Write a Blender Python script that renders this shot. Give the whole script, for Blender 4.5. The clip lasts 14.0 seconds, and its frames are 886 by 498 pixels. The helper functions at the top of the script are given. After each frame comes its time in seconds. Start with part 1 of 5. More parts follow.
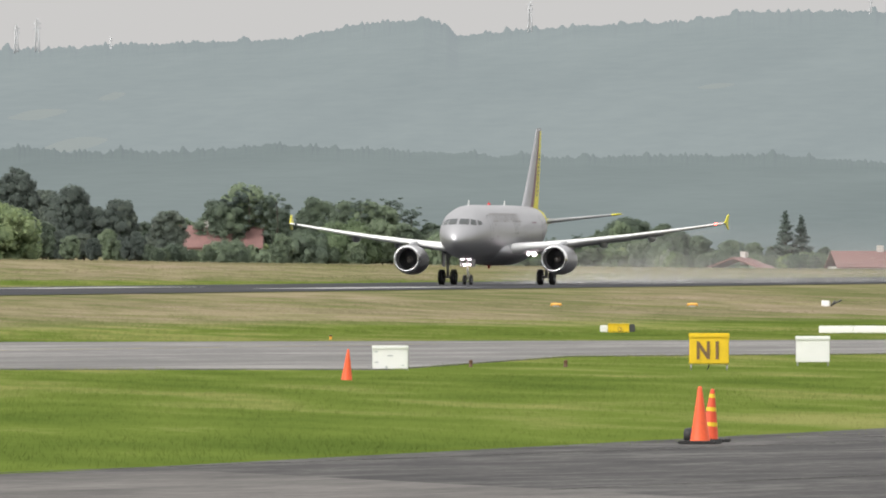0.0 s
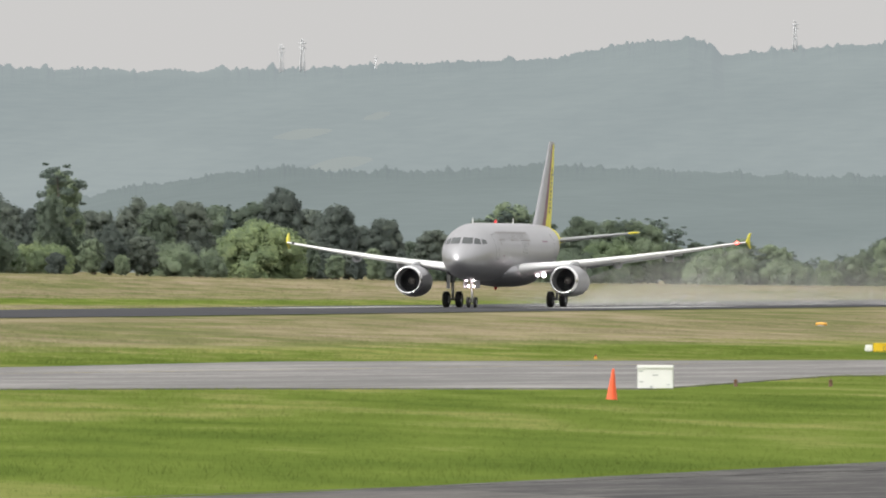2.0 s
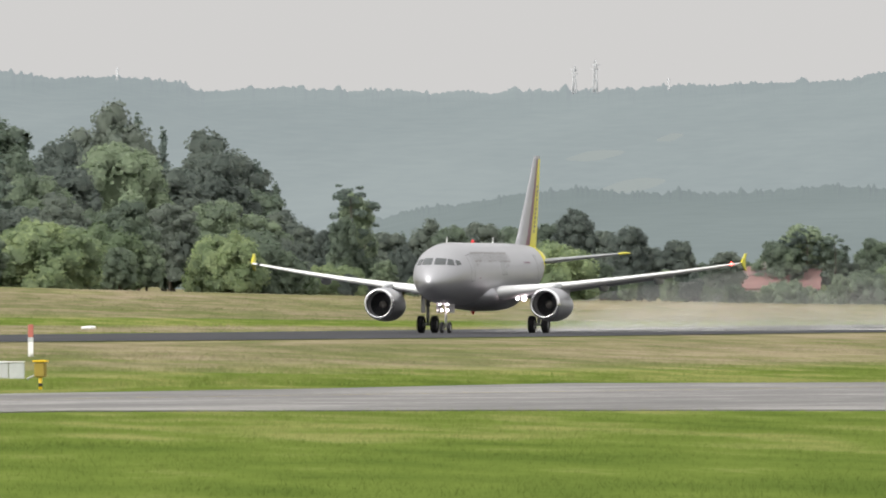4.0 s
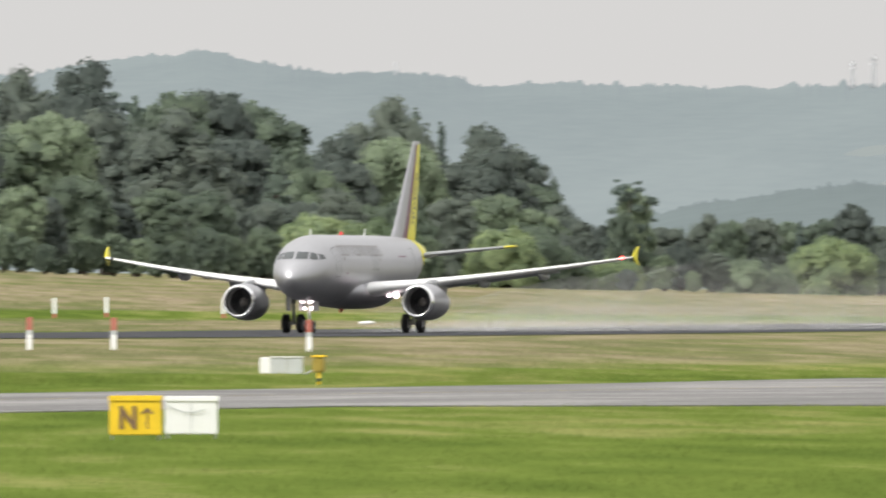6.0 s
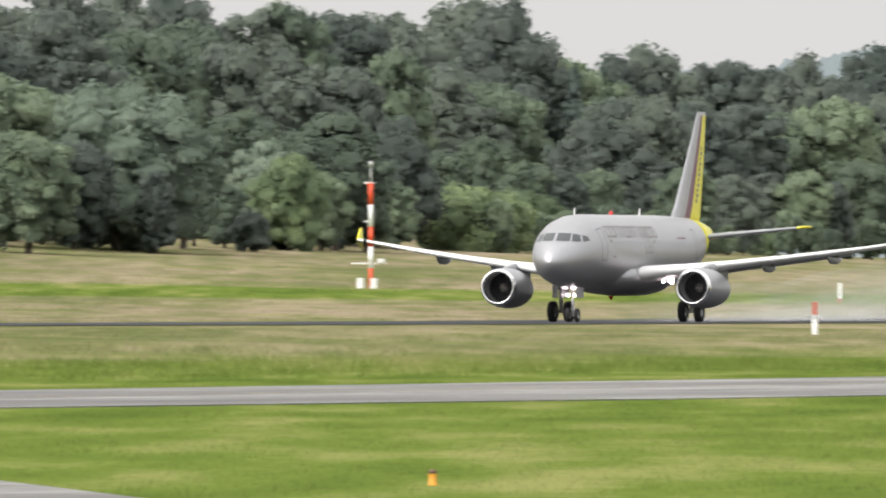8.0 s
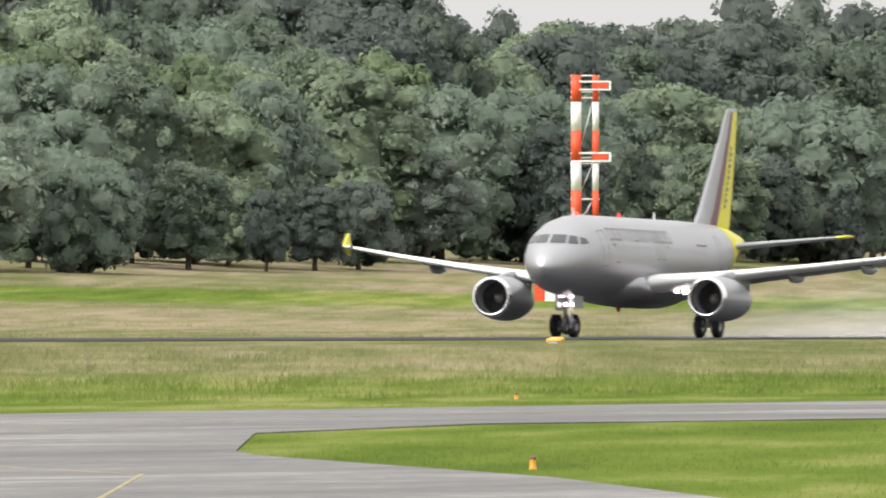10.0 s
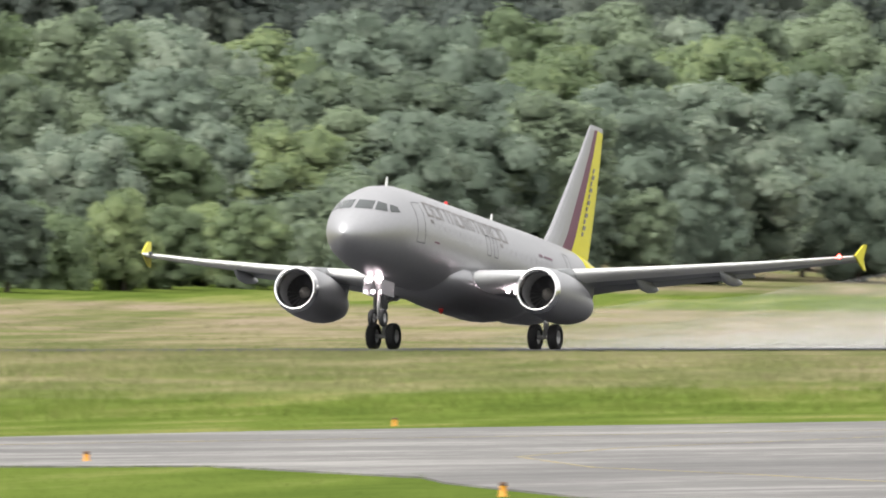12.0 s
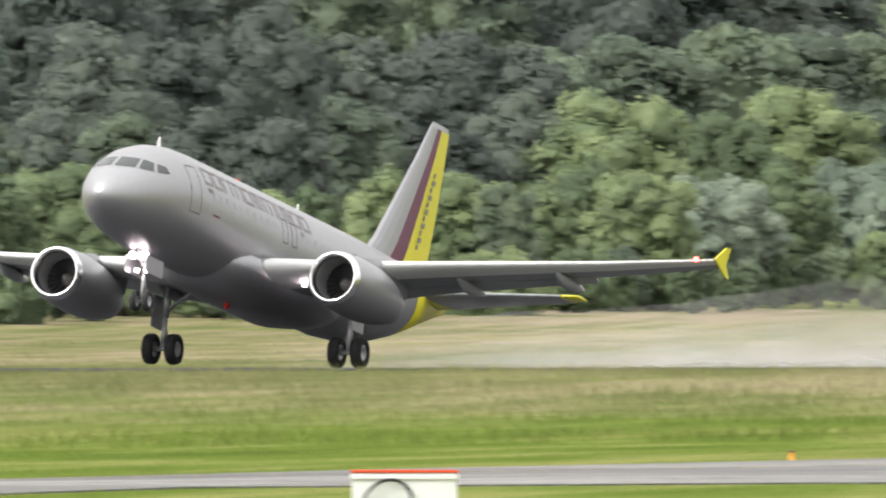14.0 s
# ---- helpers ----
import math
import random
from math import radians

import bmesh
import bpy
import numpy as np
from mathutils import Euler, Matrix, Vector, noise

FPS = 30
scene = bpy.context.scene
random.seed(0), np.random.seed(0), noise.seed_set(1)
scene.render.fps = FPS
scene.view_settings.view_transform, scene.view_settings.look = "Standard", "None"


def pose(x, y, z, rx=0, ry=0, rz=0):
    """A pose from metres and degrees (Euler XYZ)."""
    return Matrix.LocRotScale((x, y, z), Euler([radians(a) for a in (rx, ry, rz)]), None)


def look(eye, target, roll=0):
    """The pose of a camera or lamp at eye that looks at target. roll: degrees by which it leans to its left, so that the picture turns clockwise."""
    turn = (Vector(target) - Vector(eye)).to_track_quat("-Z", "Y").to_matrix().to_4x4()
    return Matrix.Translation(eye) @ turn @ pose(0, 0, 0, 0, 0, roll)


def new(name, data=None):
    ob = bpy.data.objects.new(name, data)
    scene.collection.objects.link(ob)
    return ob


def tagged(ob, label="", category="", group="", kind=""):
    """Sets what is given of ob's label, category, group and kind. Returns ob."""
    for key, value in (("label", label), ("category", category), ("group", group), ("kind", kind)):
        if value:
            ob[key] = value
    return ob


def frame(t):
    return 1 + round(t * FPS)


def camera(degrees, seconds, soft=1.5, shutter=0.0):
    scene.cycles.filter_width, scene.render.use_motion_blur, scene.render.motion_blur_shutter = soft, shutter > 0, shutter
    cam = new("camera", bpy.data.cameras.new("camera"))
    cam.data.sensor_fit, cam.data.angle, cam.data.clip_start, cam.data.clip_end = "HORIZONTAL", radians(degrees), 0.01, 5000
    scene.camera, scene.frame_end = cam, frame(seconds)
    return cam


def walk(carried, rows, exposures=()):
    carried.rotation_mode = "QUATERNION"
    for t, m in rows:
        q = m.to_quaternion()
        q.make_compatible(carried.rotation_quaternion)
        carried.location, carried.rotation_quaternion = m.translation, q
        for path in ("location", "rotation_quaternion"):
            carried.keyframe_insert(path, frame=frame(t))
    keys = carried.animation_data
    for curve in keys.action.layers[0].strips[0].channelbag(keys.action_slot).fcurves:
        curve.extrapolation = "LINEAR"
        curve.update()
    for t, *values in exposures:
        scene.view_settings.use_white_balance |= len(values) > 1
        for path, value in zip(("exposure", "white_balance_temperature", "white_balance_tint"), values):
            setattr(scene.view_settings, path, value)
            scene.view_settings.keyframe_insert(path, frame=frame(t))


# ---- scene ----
EYE = (0.0, 0.0, 2.2)
cam = camera(2.4045, 14.0, soft=1.9, shutter=0.3)

# seconds, degrees that the camera turns to the left of the runway's line, degrees up
PAN = [
    (0, 11.6528, 0.0982),
    (0.5, 11.7448, 0.1288),
    (1, 12.0002, 0.1388),
    (1.5, 12.1681, 0.1357),
    (2, 12.3721, 0.1511),
    (2.5, 12.504, 0.1641),
    (3, 12.6114, 0.1695),
    (3.5, 12.915, 0.1909),
    (3.7, 13.0423, 0.2001),
    (5.8, 13.6405, 0.2109),
    (6, 13.9227, 0.1963),
    (6.5, 14.3383, 0.1948),
    (7, 15.0354, 0.1825),
    (7.5, 15.464, 0.1656),
    (8, 16.0545, 0.1549),
    (8.5, 16.5514, 0.1656),
    (9, 17.0069, 0.1863),
    (9.2, 17.316, 0.1932),
    (11.3, 18.7577, 0.1856),
    (11.5, 19.1296, 0.1963),
    (12, 20.0237, 0.2155),
    (12.5, 20.6924, 0.2193),
    (13, 21.3949, 0.2469),
    (13.5, 22.2031, 0.2285),
    (14, 23.0973, 0.2592),
]
walk(cam, [(t, pose(*EYE, 90 + up, 0, turn)) for t, turn, up in PAN],
     exposures=[(0, 0.08), (4, 0.16), (9, 0.4), (14, 0.5)])

# ---- light: thin overcast, weak wide sun from behind the camera's left ----
SUN_UP, SUN_TURN = 38.0, 118.0      # degrees; the turn is counted from +x towards +y behind the camera
world = bpy.data.worlds.new("overcast")
scene.world = world
world.use_nodes = True
wn, wl = world.node_tree.nodes, world.node_tree.links
wn.clear()
w_out, w_bg, w_sky, w_hs = (wn.new("ShaderNodeOutputWorld"), wn.new("ShaderNodeBackground"),
                            wn.new("ShaderNodeTexSky"), wn.new("ShaderNodeHueSaturation"))
w_sky.sky_type, w_sky.sun_disc = "NISHITA", False
w_sky.sun_elevation, w_sky.sun_rotation = radians(SUN_UP), radians(215)
w_sky.air_density, w_sky.dust_density, w_sky.ozone_density = 1.0, 6.0, 1.0
# the cloud sheet takes nearly all colour out of the sky and evens it
w_hs.inputs["Saturation"].default_value = 0.12
w_mix = wn.new("ShaderNodeMix")
w_mix.data_type = "RGBA"
w_mix.inputs[0].default_value = 0.6
w_mix.inputs[7].default_value = (9.4, 9.25, 9.1, 1)
wl.new(w_sky.outputs[0], w_hs.inputs["Color"])
wl.new(w_hs.outputs[0], w_mix.inputs[6])
# an overcast sky is brightest overhead
w_tc, w_xyz, w_up, w_mul = (wn.new("ShaderNodeTexCoord"), wn.new("ShaderNodeSeparateXYZ"), wn.new("ShaderNodeMapRange"), wn.new("ShaderNodeVectorMath"))
wl.new(w_tc.outputs["Generated"], w_xyz.inputs[0])
wl.new(w_xyz.outputs[2], w_up.inputs[0])
w_up.inputs[1].default_value, w_up.inputs[2].default_value = 0.02, 1.0
w_up.inputs[3].default_value, w_up.inputs[4].default_value = 1.0, 2.0
w_mul.operation = "SCALE"
wl.new(w_mix.outputs[2], w_mul.inputs[0])
wl.new(w_up.outputs[0], w_mul.inputs["Scale"])
wl.new(w_mul.outputs[0], w_bg.inputs[0])
w_bg.inputs[1].default_value = 0.1
wl.new(w_bg.outputs[0], w_out.inputs[0])
sun = new("sun", bpy.data.lights.new("sun", "SUN"))
sun.data.energy, sun.data.angle, sun.data.color = 1.5, radians(12), (1.0, 0.96, 0.9)
sun.matrix_basis = look((-60, -70, 75), (0, 0, 0))

# ---- materials ----
def mat(name, rough=0.6, metal=0.0, spec=0.5):
    m = bpy.data.materials.new(name)
    m.use_nodes = True
    b = m.node_tree.nodes["Principled BSDF"]
    b.inputs["Roughness"].default_value = rough
    b.inputs["Metallic"].default_value = metal
    b.inputs["Specular IOR Level"].default_value = spec
    return m, m.node_tree.nodes, m.node_tree.links, b


def plain(name, col, rough=0.5, metal=0.0, vary=0.12, scale=3.0, bump=0.0, spec=0.5):
    """A paint, metal or rubber: one colour with slight stains and grain at two scales."""
    m, n, l, b = mat(name, rough, metal, spec)
    tc = n.new("ShaderNodeTexCoord")
    n1, n2 = n.new("ShaderNodeTexNoise"), n.new("ShaderNodeTexNoise")
    n1.inputs["Scale"].default_value, n2.inputs["Scale"].default_value = scale, scale * 9
    n1.inputs["Detail"].default_value = 5
    for k in (n1, n2):
        l.new(tc.outputs["Object"], k.inputs["Vector"])
    add = n.new("ShaderNodeMath")
    l.new(n1.outputs[0], add.inputs[0]), l.new(n2.outputs[0], add.inputs[1])
    mr = n.new("ShaderNodeMapRange")
    mr.inputs[1].default_value, mr.inputs[2].default_value = 0.6, 1.4
    mr.inputs[3].default_value, mr.inputs[4].default_value = 1 - vary, 1 + vary
    l.new(add.outputs[0], mr.inputs[0])
    mul = n.new("ShaderNodeVectorMath")
    mul.operation = "SCALE"
    mul.inputs[0].default_value = col[:3]
    l.new(mr.outputs[0], mul.inputs["Scale"])
    l.new(mul.outputs[0], b.inputs["Base Color"])
    if bump:
        bp = n.new("ShaderNodeBump")
        bp.inputs["Strength"].default_value, bp.inputs["Distance"].default_value = bump, 0.02
        l.new(n2.outputs[0], bp.inputs["Height"]), l.new(bp.outputs[0], b.inputs["Normal"])
    return m


def glow(name, col, strength):
    m, n, l, b = mat(name)
    b.inputs["Base Color"].default_value = (*col, 1)
    b.inputs["Emission Color"].default_value = (*col, 1)
    b.inputs["Emission Strength"].default_value = strength
    return m


def ramp(n, stops):
    r = n.new("ShaderNodeValToRGB")
    e = r.color_ramp.elements
    while len(e) < len(stops):
        e.new(0.5)
    for k, (p, c) in zip(e, stops):
        k.position, k.color = p, (*c, 1)
    return r


def noisy(name, scales, stops, rough=0.9, bump=0.3, stretch=(1, 1, 1), spec=0.3, detail=4, turn=0.0):
    """A rough ground surface: three noises in world metres, summed, through a colour ramp."""
    m, n, l, b = mat(name, rough, 0, spec)
    geo = n.new("ShaderNodeNewGeometry")
    mp = n.new("ShaderNodeMapping")
    mp.inputs["Scale"].default_value = stretch
    tn = n.new("ShaderNodeMapping")
    tn.inputs["Rotation"].default_value = (0, 0, radians(turn))
    l.new(geo.outputs["Position"], tn.inputs["Vector"]), l.new(tn.outputs[0], mp.inputs["Vector"])
    last = None
    for s, w in scales:
        t = n.new("ShaderNodeTexNoise")
        t.inputs["Scale"].default_value, t.inputs["Detail"].default_value = s, detail
        l.new(mp.outputs[0], t.inputs["Vector"])
        mm = n.new("ShaderNodeMath")
        mm.operation = "MULTIPLY"
        mm.inputs[1].default_value = w
        l.new(t.outputs[0], mm.inputs[0])
        if last:
            a = n.new("ShaderNodeMath")
            l.new(last.outputs[0], a.inputs[0]), l.new(mm.outputs[0], a.inputs[1])
            last = a
        else:
            last = mm
    r = ramp(n, stops)
    l.new(last.outputs[0], r.inputs[0])
    l.new(r.outputs[0], b.inputs["Base Color"])
    if bump:
        bp = n.new("ShaderNodeBump")
        bp.inputs["Strength"].default_value, bp.inputs["Distance"].default_value = bump, 0.05
        l.new(last.outputs[0], bp.inputs["Height"]), l.new(bp.outputs[0], b.inputs["Normal"])
    return m, n, l, b, r, geo, last


def mix_rgb(n, l, fac, a, b):
    k = n.new("ShaderNodeMix")
    k.data_type = "RGBA"
    l.new(fac, k.inputs[0]), l.new(a, k.inputs[6]), l.new(b, k.inputs[7])
    return k.outputs[2]


def band(n, l, value, lo, hi, soft):
    """1 where lo < value < hi, with soft edges."""
    out = []
    for a, c in ((lo - soft, lo + soft), (hi + soft, hi - soft)):
        k = n.new("ShaderNodeMapRange")
        k.inputs[1].default_value, k.inputs[2].default_value = a, c
        l.new(value, k.inputs[0])
        out.append(k.outputs[0])
    mu = n.new("ShaderNodeMath")
    mu.operation = "MULTIPLY"
    l.new(out[0], mu.inputs[0]), l.new(out[1], mu.inputs[1])
    return mu.outputs[0]


def grass_material():
    """Mown lawn, with uncut dry grass on both sides of the runway, as bands along it."""
    lawn = [(0.36, (0.074, 0.108, 0.022)), (0.5, (0.108, 0.146, 0.031)), (0.62, (0.19, 0.2, 0.068))]
    m, n, l, b, r, geo, last = noisy("grass", [(0.05, 0.42), (0.3, 0.46), (2.4, 0.12)], lawn, 1.0, 0.05, (1.2, 0.1, 1), 0.0, 1.0, -16.0)
    dry = ramp(n, [(0.38, (0.135, 0.135, 0.068)), (0.5, (0.19, 0.165, 0.1)), (0.62, (0.25, 0.205, 0.145))])
    l.new(last.outputs[0], dry.inputs[0])
    sep = n.new("ShaderNodeSeparateXYZ")
    l.new(geo.outputs["Position"], sep.inputs[0])
    wob = n.new("ShaderNodeTexNoise")
    wob.inputs["Scale"].default_value = 0.05
    l.new(geo.outputs["Position"], wob.inputs["Vector"])
    wm = n.new("ShaderNodeMath")
    wm.operation = "MULTIPLY_ADD"
    wm.inputs[1].default_value = 34.0
    l.new(wob.outputs[0], wm.inputs[0]), l.new(sep.outputs[0], wm.inputs[2])
    x = wm.outputs[0]          # x + about 17
    f1 = band(n, l, x, -282, -199, 11)
    # beyond the runway a mown strip crosses the dry grass at a slant
    sl = n.new("ShaderNodeMath")
    sl.operation = "MULTIPLY_ADD"
    sl.inputs[1].default_value = -0.45
    l.new(sep.outputs[1], sl.inputs[0]), l.new(x, sl.inputs[2])
    mown = band(n, l, sl.outputs[0], -480 - 613, -412 - 613, 9)
    beyond = band(n, l, x, -2000, -328, 4)
    inv = n.new("ShaderNodeMath")
    inv.operation = "SUBTRACT"
    inv.inputs[0].default_value = 1.0
    l.new(mown, inv.inputs[1])
    far = n.new("ShaderNodeMath")
    far.operation = "MULTIPLY"
    l.new(inv.outputs[0], far.inputs[0]), l.new(beyond, far.inputs[1])
    ad2 = n.new("ShaderNodeMath")
    ad2.use_clamp = True
    l.new(f1, ad2.inputs[0]), l.new(far.outputs[0], ad2.inputs[1])
    # greener towards the near end of the field
    gr = n.new("ShaderNodeMapRange")
    gr.inputs[1].default_value, gr.inputs[2].default_value = 560, 1150
    gr.inputs[3].default_value, gr.inputs[4].default_value = 0.6, 1.0
    l.new(sep.outputs[1], gr.inputs[0])
    ad3 = n.new("ShaderNodeMath")
    ad3.operation = "MULTIPLY"
    l.new(ad2.outputs[0], ad3.inputs[0]), l.new(gr.outputs[0], ad3.inputs[1])
    # patches of green in the dry grass
    pt, pm, pk = n.new("ShaderNodeTexNoise"), n.new("ShaderNodeMapRange"), n.new("ShaderNodeMath")
    pt.inputs["Scale"].default_value, pt.inputs["Detail"].default_value = 0.07, 5
    l.new(geo.outputs["Position"], pt.inputs["Vector"]), l.new(pt.outputs[0], pm.inputs[0])
    pm.inputs[1].default_value, pm.inputs[2].default_value, pm.inputs[3].default_value = 0.36, 0.56, 0.45
    pk.operation = "MULTIPLY"
    l.new(ad3.outputs[0], pk.inputs[0]), l.new(pm.outputs[0], pk.inputs[1])
    isl = n.new("ShaderNodeMapRange")
    isl.inputs[3].default_value, isl.inputs[4].default_value = 0.84, 1.28
    l.new(geo.outputs["Random Per Island"], isl.inputs[0])
    sc = n.new("ShaderNodeVectorMath")
    sc.operation = "SCALE"
    l.new(mix_rgb(n, l, pk.outputs[0], r.outputs[0], dry.outputs[0]), sc.inputs[0])
    l.new(isl.outputs[0], sc.inputs["Scale"])
    l.new(sc.outputs[0], b.inputs["Base Color"])
    return m


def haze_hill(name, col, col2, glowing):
    """Wooded hills kilometres off, with pale summer haze painted into their glow."""
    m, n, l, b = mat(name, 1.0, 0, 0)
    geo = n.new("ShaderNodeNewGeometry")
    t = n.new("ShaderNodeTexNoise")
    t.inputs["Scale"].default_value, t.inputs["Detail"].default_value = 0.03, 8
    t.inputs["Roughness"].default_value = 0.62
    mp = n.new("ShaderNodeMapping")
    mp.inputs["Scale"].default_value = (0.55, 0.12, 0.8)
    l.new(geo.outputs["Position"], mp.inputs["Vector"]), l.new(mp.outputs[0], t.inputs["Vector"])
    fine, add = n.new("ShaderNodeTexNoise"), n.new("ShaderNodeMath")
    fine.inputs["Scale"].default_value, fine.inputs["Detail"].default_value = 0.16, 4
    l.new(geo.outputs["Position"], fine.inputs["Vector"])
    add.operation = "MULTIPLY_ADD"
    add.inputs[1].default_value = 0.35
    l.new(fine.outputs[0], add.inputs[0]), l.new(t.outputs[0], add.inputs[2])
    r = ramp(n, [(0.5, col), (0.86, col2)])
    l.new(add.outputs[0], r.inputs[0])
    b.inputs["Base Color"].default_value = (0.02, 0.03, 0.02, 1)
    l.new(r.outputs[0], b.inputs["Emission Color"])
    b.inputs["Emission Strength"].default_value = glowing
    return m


GRASS = grass_material()
ASPHALT = noisy("runway asphalt", [(0.03, 0.35), (0.3, 0.35), (4, 0.3)],
                [(0.3, (0.035, 0.036, 0.04)), (0.55, (0.055, 0.056, 0.06)), (0.75, (0.085, 0.085, 0.086))], 0.95, 0.2, (3, 0.25, 1), 0.08)[0]
TAXI = noisy("taxiway asphalt", [(0.07, 0.45), (0.35, 0.3), (2.5, 0.25)],
             [(0.36, (0.095, 0.092, 0.092)), (0.5, (0.158, 0.153, 0.148)), (0.62, (0.29, 0.28, 0.265))], 0.8, 0.15, (1.6, 0.3, 1), 0.25)[0]
APRON = noisy("apron asphalt", [(0.15, 0.4), (0.7, 0.35), (5, 0.25)],
              [(0.4, (0.034, 0.033, 0.034)), (0.5, (0.064, 0.062, 0.061)), (0.59, (0.125, 0.12, 0.114))], 0.85, 0.2, (2.0, 0.35, 1), 0.15)[0]
WHITE = plain("white paint", (0.84, 0.84, 0.83), 0.5, 0, 0.04)
YELLOW = plain("yellow sign paint", (0.82, 0.55, 0.02), 0.45)
ORANGE = plain("orange red plastic", (0.85, 0.12, 0.035), 0.5)
RED = plain("red mast paint", (0.75, 0.09, 0.03), 0.5)
BLACK = plain("black", (0.02, 0.02, 0.02), 0.6)
RUBBER = plain("tyre rubber", (0.02, 0.02, 0.021), 0.8)
SILVER = plain("silver aircraft paint", (0.41, 0.41, 0.425), 0.4, 0.7, 0.05, 0.7)
WINGGREY = plain("wing grey", (0.36, 0.37, 0.38), 0.4, 0.1, 0.06, 1.0)
CHROME = plain("polished lip metal", (0.9, 0.9, 0.9), 0.18, 1.0, 0.02)
DARKMETAL = plain("dark metal", (0.1, 0.1, 0.105), 0.45, 0.7)
STRUT = plain("gear strut grey", (0.5, 0.5, 0.5), 0.35, 0.4)
TAILYELLOW = plain("tail yellow", (0.72, 0.66, 0.03), 0.35, 0, 0.04)
BERRY = plain("berry purple", (0.13, 0.02, 0.07), 0.35, 0, 0.06)
GLASS = plain("cockpit glass", (0.07, 0.078, 0.08), 0.12, 0, 0.03)
LAMP = glow("lit lamp", (1.0, 0.84, 0.88), 8)
REDLAMP = glow("lit red lamp", (1.0, 0.06, 0.05), 14)

# ---- ground, runway, taxiway, apron ----
RX = -317.7                      # the runway's centre line; it runs along y


def smooth(a, b, v):
    v = min(1.0, max(0.0, (v - a) / (b - a)))
    return v * v * (3 - 2 * v)


def runway_z(y):
    """The runway lies level at first and then climbs gently away from the camera."""
    k = 40.0
    rise = 0.0025 * k * math.log1p(math.exp(min(40, (y - 1180) / k)))
    return 1.24 + min(rise, 1.9 + 0.0006 * max(0, y - 1900))


# the wood's edge beyond the runway, and the height of the meadow along it
EDGE_Y = [900, 1093, 1325, 1587, 1687, 1788, 2060, 2485, 3200]
EDGE_X = [-486, -490, -500, -510, -520, -530, -540, -560, -590]
RISE_Y = [900, 1085, 1153, 1234, 1337, 1423, 1575, 1784, 1930, 2010, 2144, 2302, 2480, 2644, 3200]
RISE_Z = [2.3, 3.5, 4.0, 4.45, 4.95, 5.5, 6.35, 7.05, 7.3, 6.75, 6.05, 5.5, 5.1, 4.5, 4.2]


def ground_z(x, y):
    z = runway_z(y) * smooth(-182, -288, x)
    if x < -345:
        edge = float(np.interp(y, EDGE_Y, EDGE_X))
        s = (-345 - x) / (-345 - edge)
        z += (float(np.interp(y, RISE_Y, RISE_Z)) - z) * min(s, 1) ** 1.7
        z += max(0, edge - x) * 0.075 * smooth(900, 1500, y) * (1 - 0.8 * smooth(1900, 2300, y))
    return z


XL = sorted(set([-5000, -3500, -2400, -1700, -1200, -950, -800] + [-700 + 15 * i for i in range(24)] + [-345, RX - 22.5, RX - 11, RX, RX + 11, RX + 22.5]
                + [-288 + 10.6 * i for i in range(11)] + [-180, -179, -160, -143, -120, -107, -90, -70, -54, -30, 0, 60, 150, 400, 900, 2000, 5000]))
YL = [-900, -300, 0] + [60 + 30 * i for i in range(86)] + [2700, 2900, 3200, 3600, 4200, 4900]


def sheet(name, xs, ys, lift, material, label, category="ground"):
    vs = [(x, y, ground_z(x, y) + lift) for y in ys for x in xs]
    k = len(xs)
    fs = [(j * k + i, j * k + i + 1, (j + 1) * k + i + 1, (j + 1) * k + i) for j in range(len(ys) - 1) for i in range(k - 1)]
    me = bpy.data.meshes.new(name)
    me.from_pydata(vs, [], fs)
    me.materials.append(material)
    for p in me.polygons:
        p.use_smooth = True
    return tagged(new(name, me), label, category, kind="structure")


def flat(name, pts, z, material, label, thick=0.03, category="pavement"):
    """A thin slab with the outline pts on level ground."""
    bm = bmesh.new()
    top = [bm.verts.new((x, y, z)) for x, y in pts]
    f = bm.faces.new(top)
    if f.normal.z < 0 or f.calc_area() and (f.normal_update() or f.normal.z < 0):
        f.normal_flip()
    r = bmesh.ops.extrude_face_region(bm, geom=[f])
    for v in r["geom"]:
        if isinstance(v, bmesh.types.BMVert):
            v.co.z -= thick
    bmesh.ops.recalc_face_normals(bm, faces=bm.faces)
    bmesh.ops.triangulate(bm, faces=bm.faces)
    me = bpy.data.meshes.new(name)
    bm.to_mesh(me)
    bm.free()
    me.materials.append(material)
    return tagged(new(name, me), label, category, kind="structure")


ground = sheet("ground", XL, YL, 0.0, GRASS, "green mown airfield grass with dry uncut strips")
runway = sheet("runway", [x for x in XL if RX - 23 < x < RX + 23], [y for y in YL if -300 <= y <= 2640], 0.04, ASPHALT,
               "dark grey asphalt runway", "runway")
TAXI_EDGE = [(-118, 180), (-135, 280), (-145, 337), (-157.4, 425), (-160.5, 490), (-165, 597), (-172, 716), (-179, 786), (-166, 805), (-152, 825), (-60, 960), (0, 1050), (20, 930), (-60, 800),
             (-122, 662), (-127, 635), (-112, 536), (-122, 534), (-133, 526), (-132, 480), (-135, 420), (-128, 384), (-111, 332), (-107, 321), (-88, 277), (-66, 220),
             (-52, 180), (-66, 190), (-90, 253), (-102, 280), (-106, 290), (-118, 313), (-125, 308), (-130, 295), (-104, 180)]
taxiway = flat("taxiway", TAXI_EDGE, 0.03, TAXI, "pale grey worn asphalt taxiway with a curved branch")
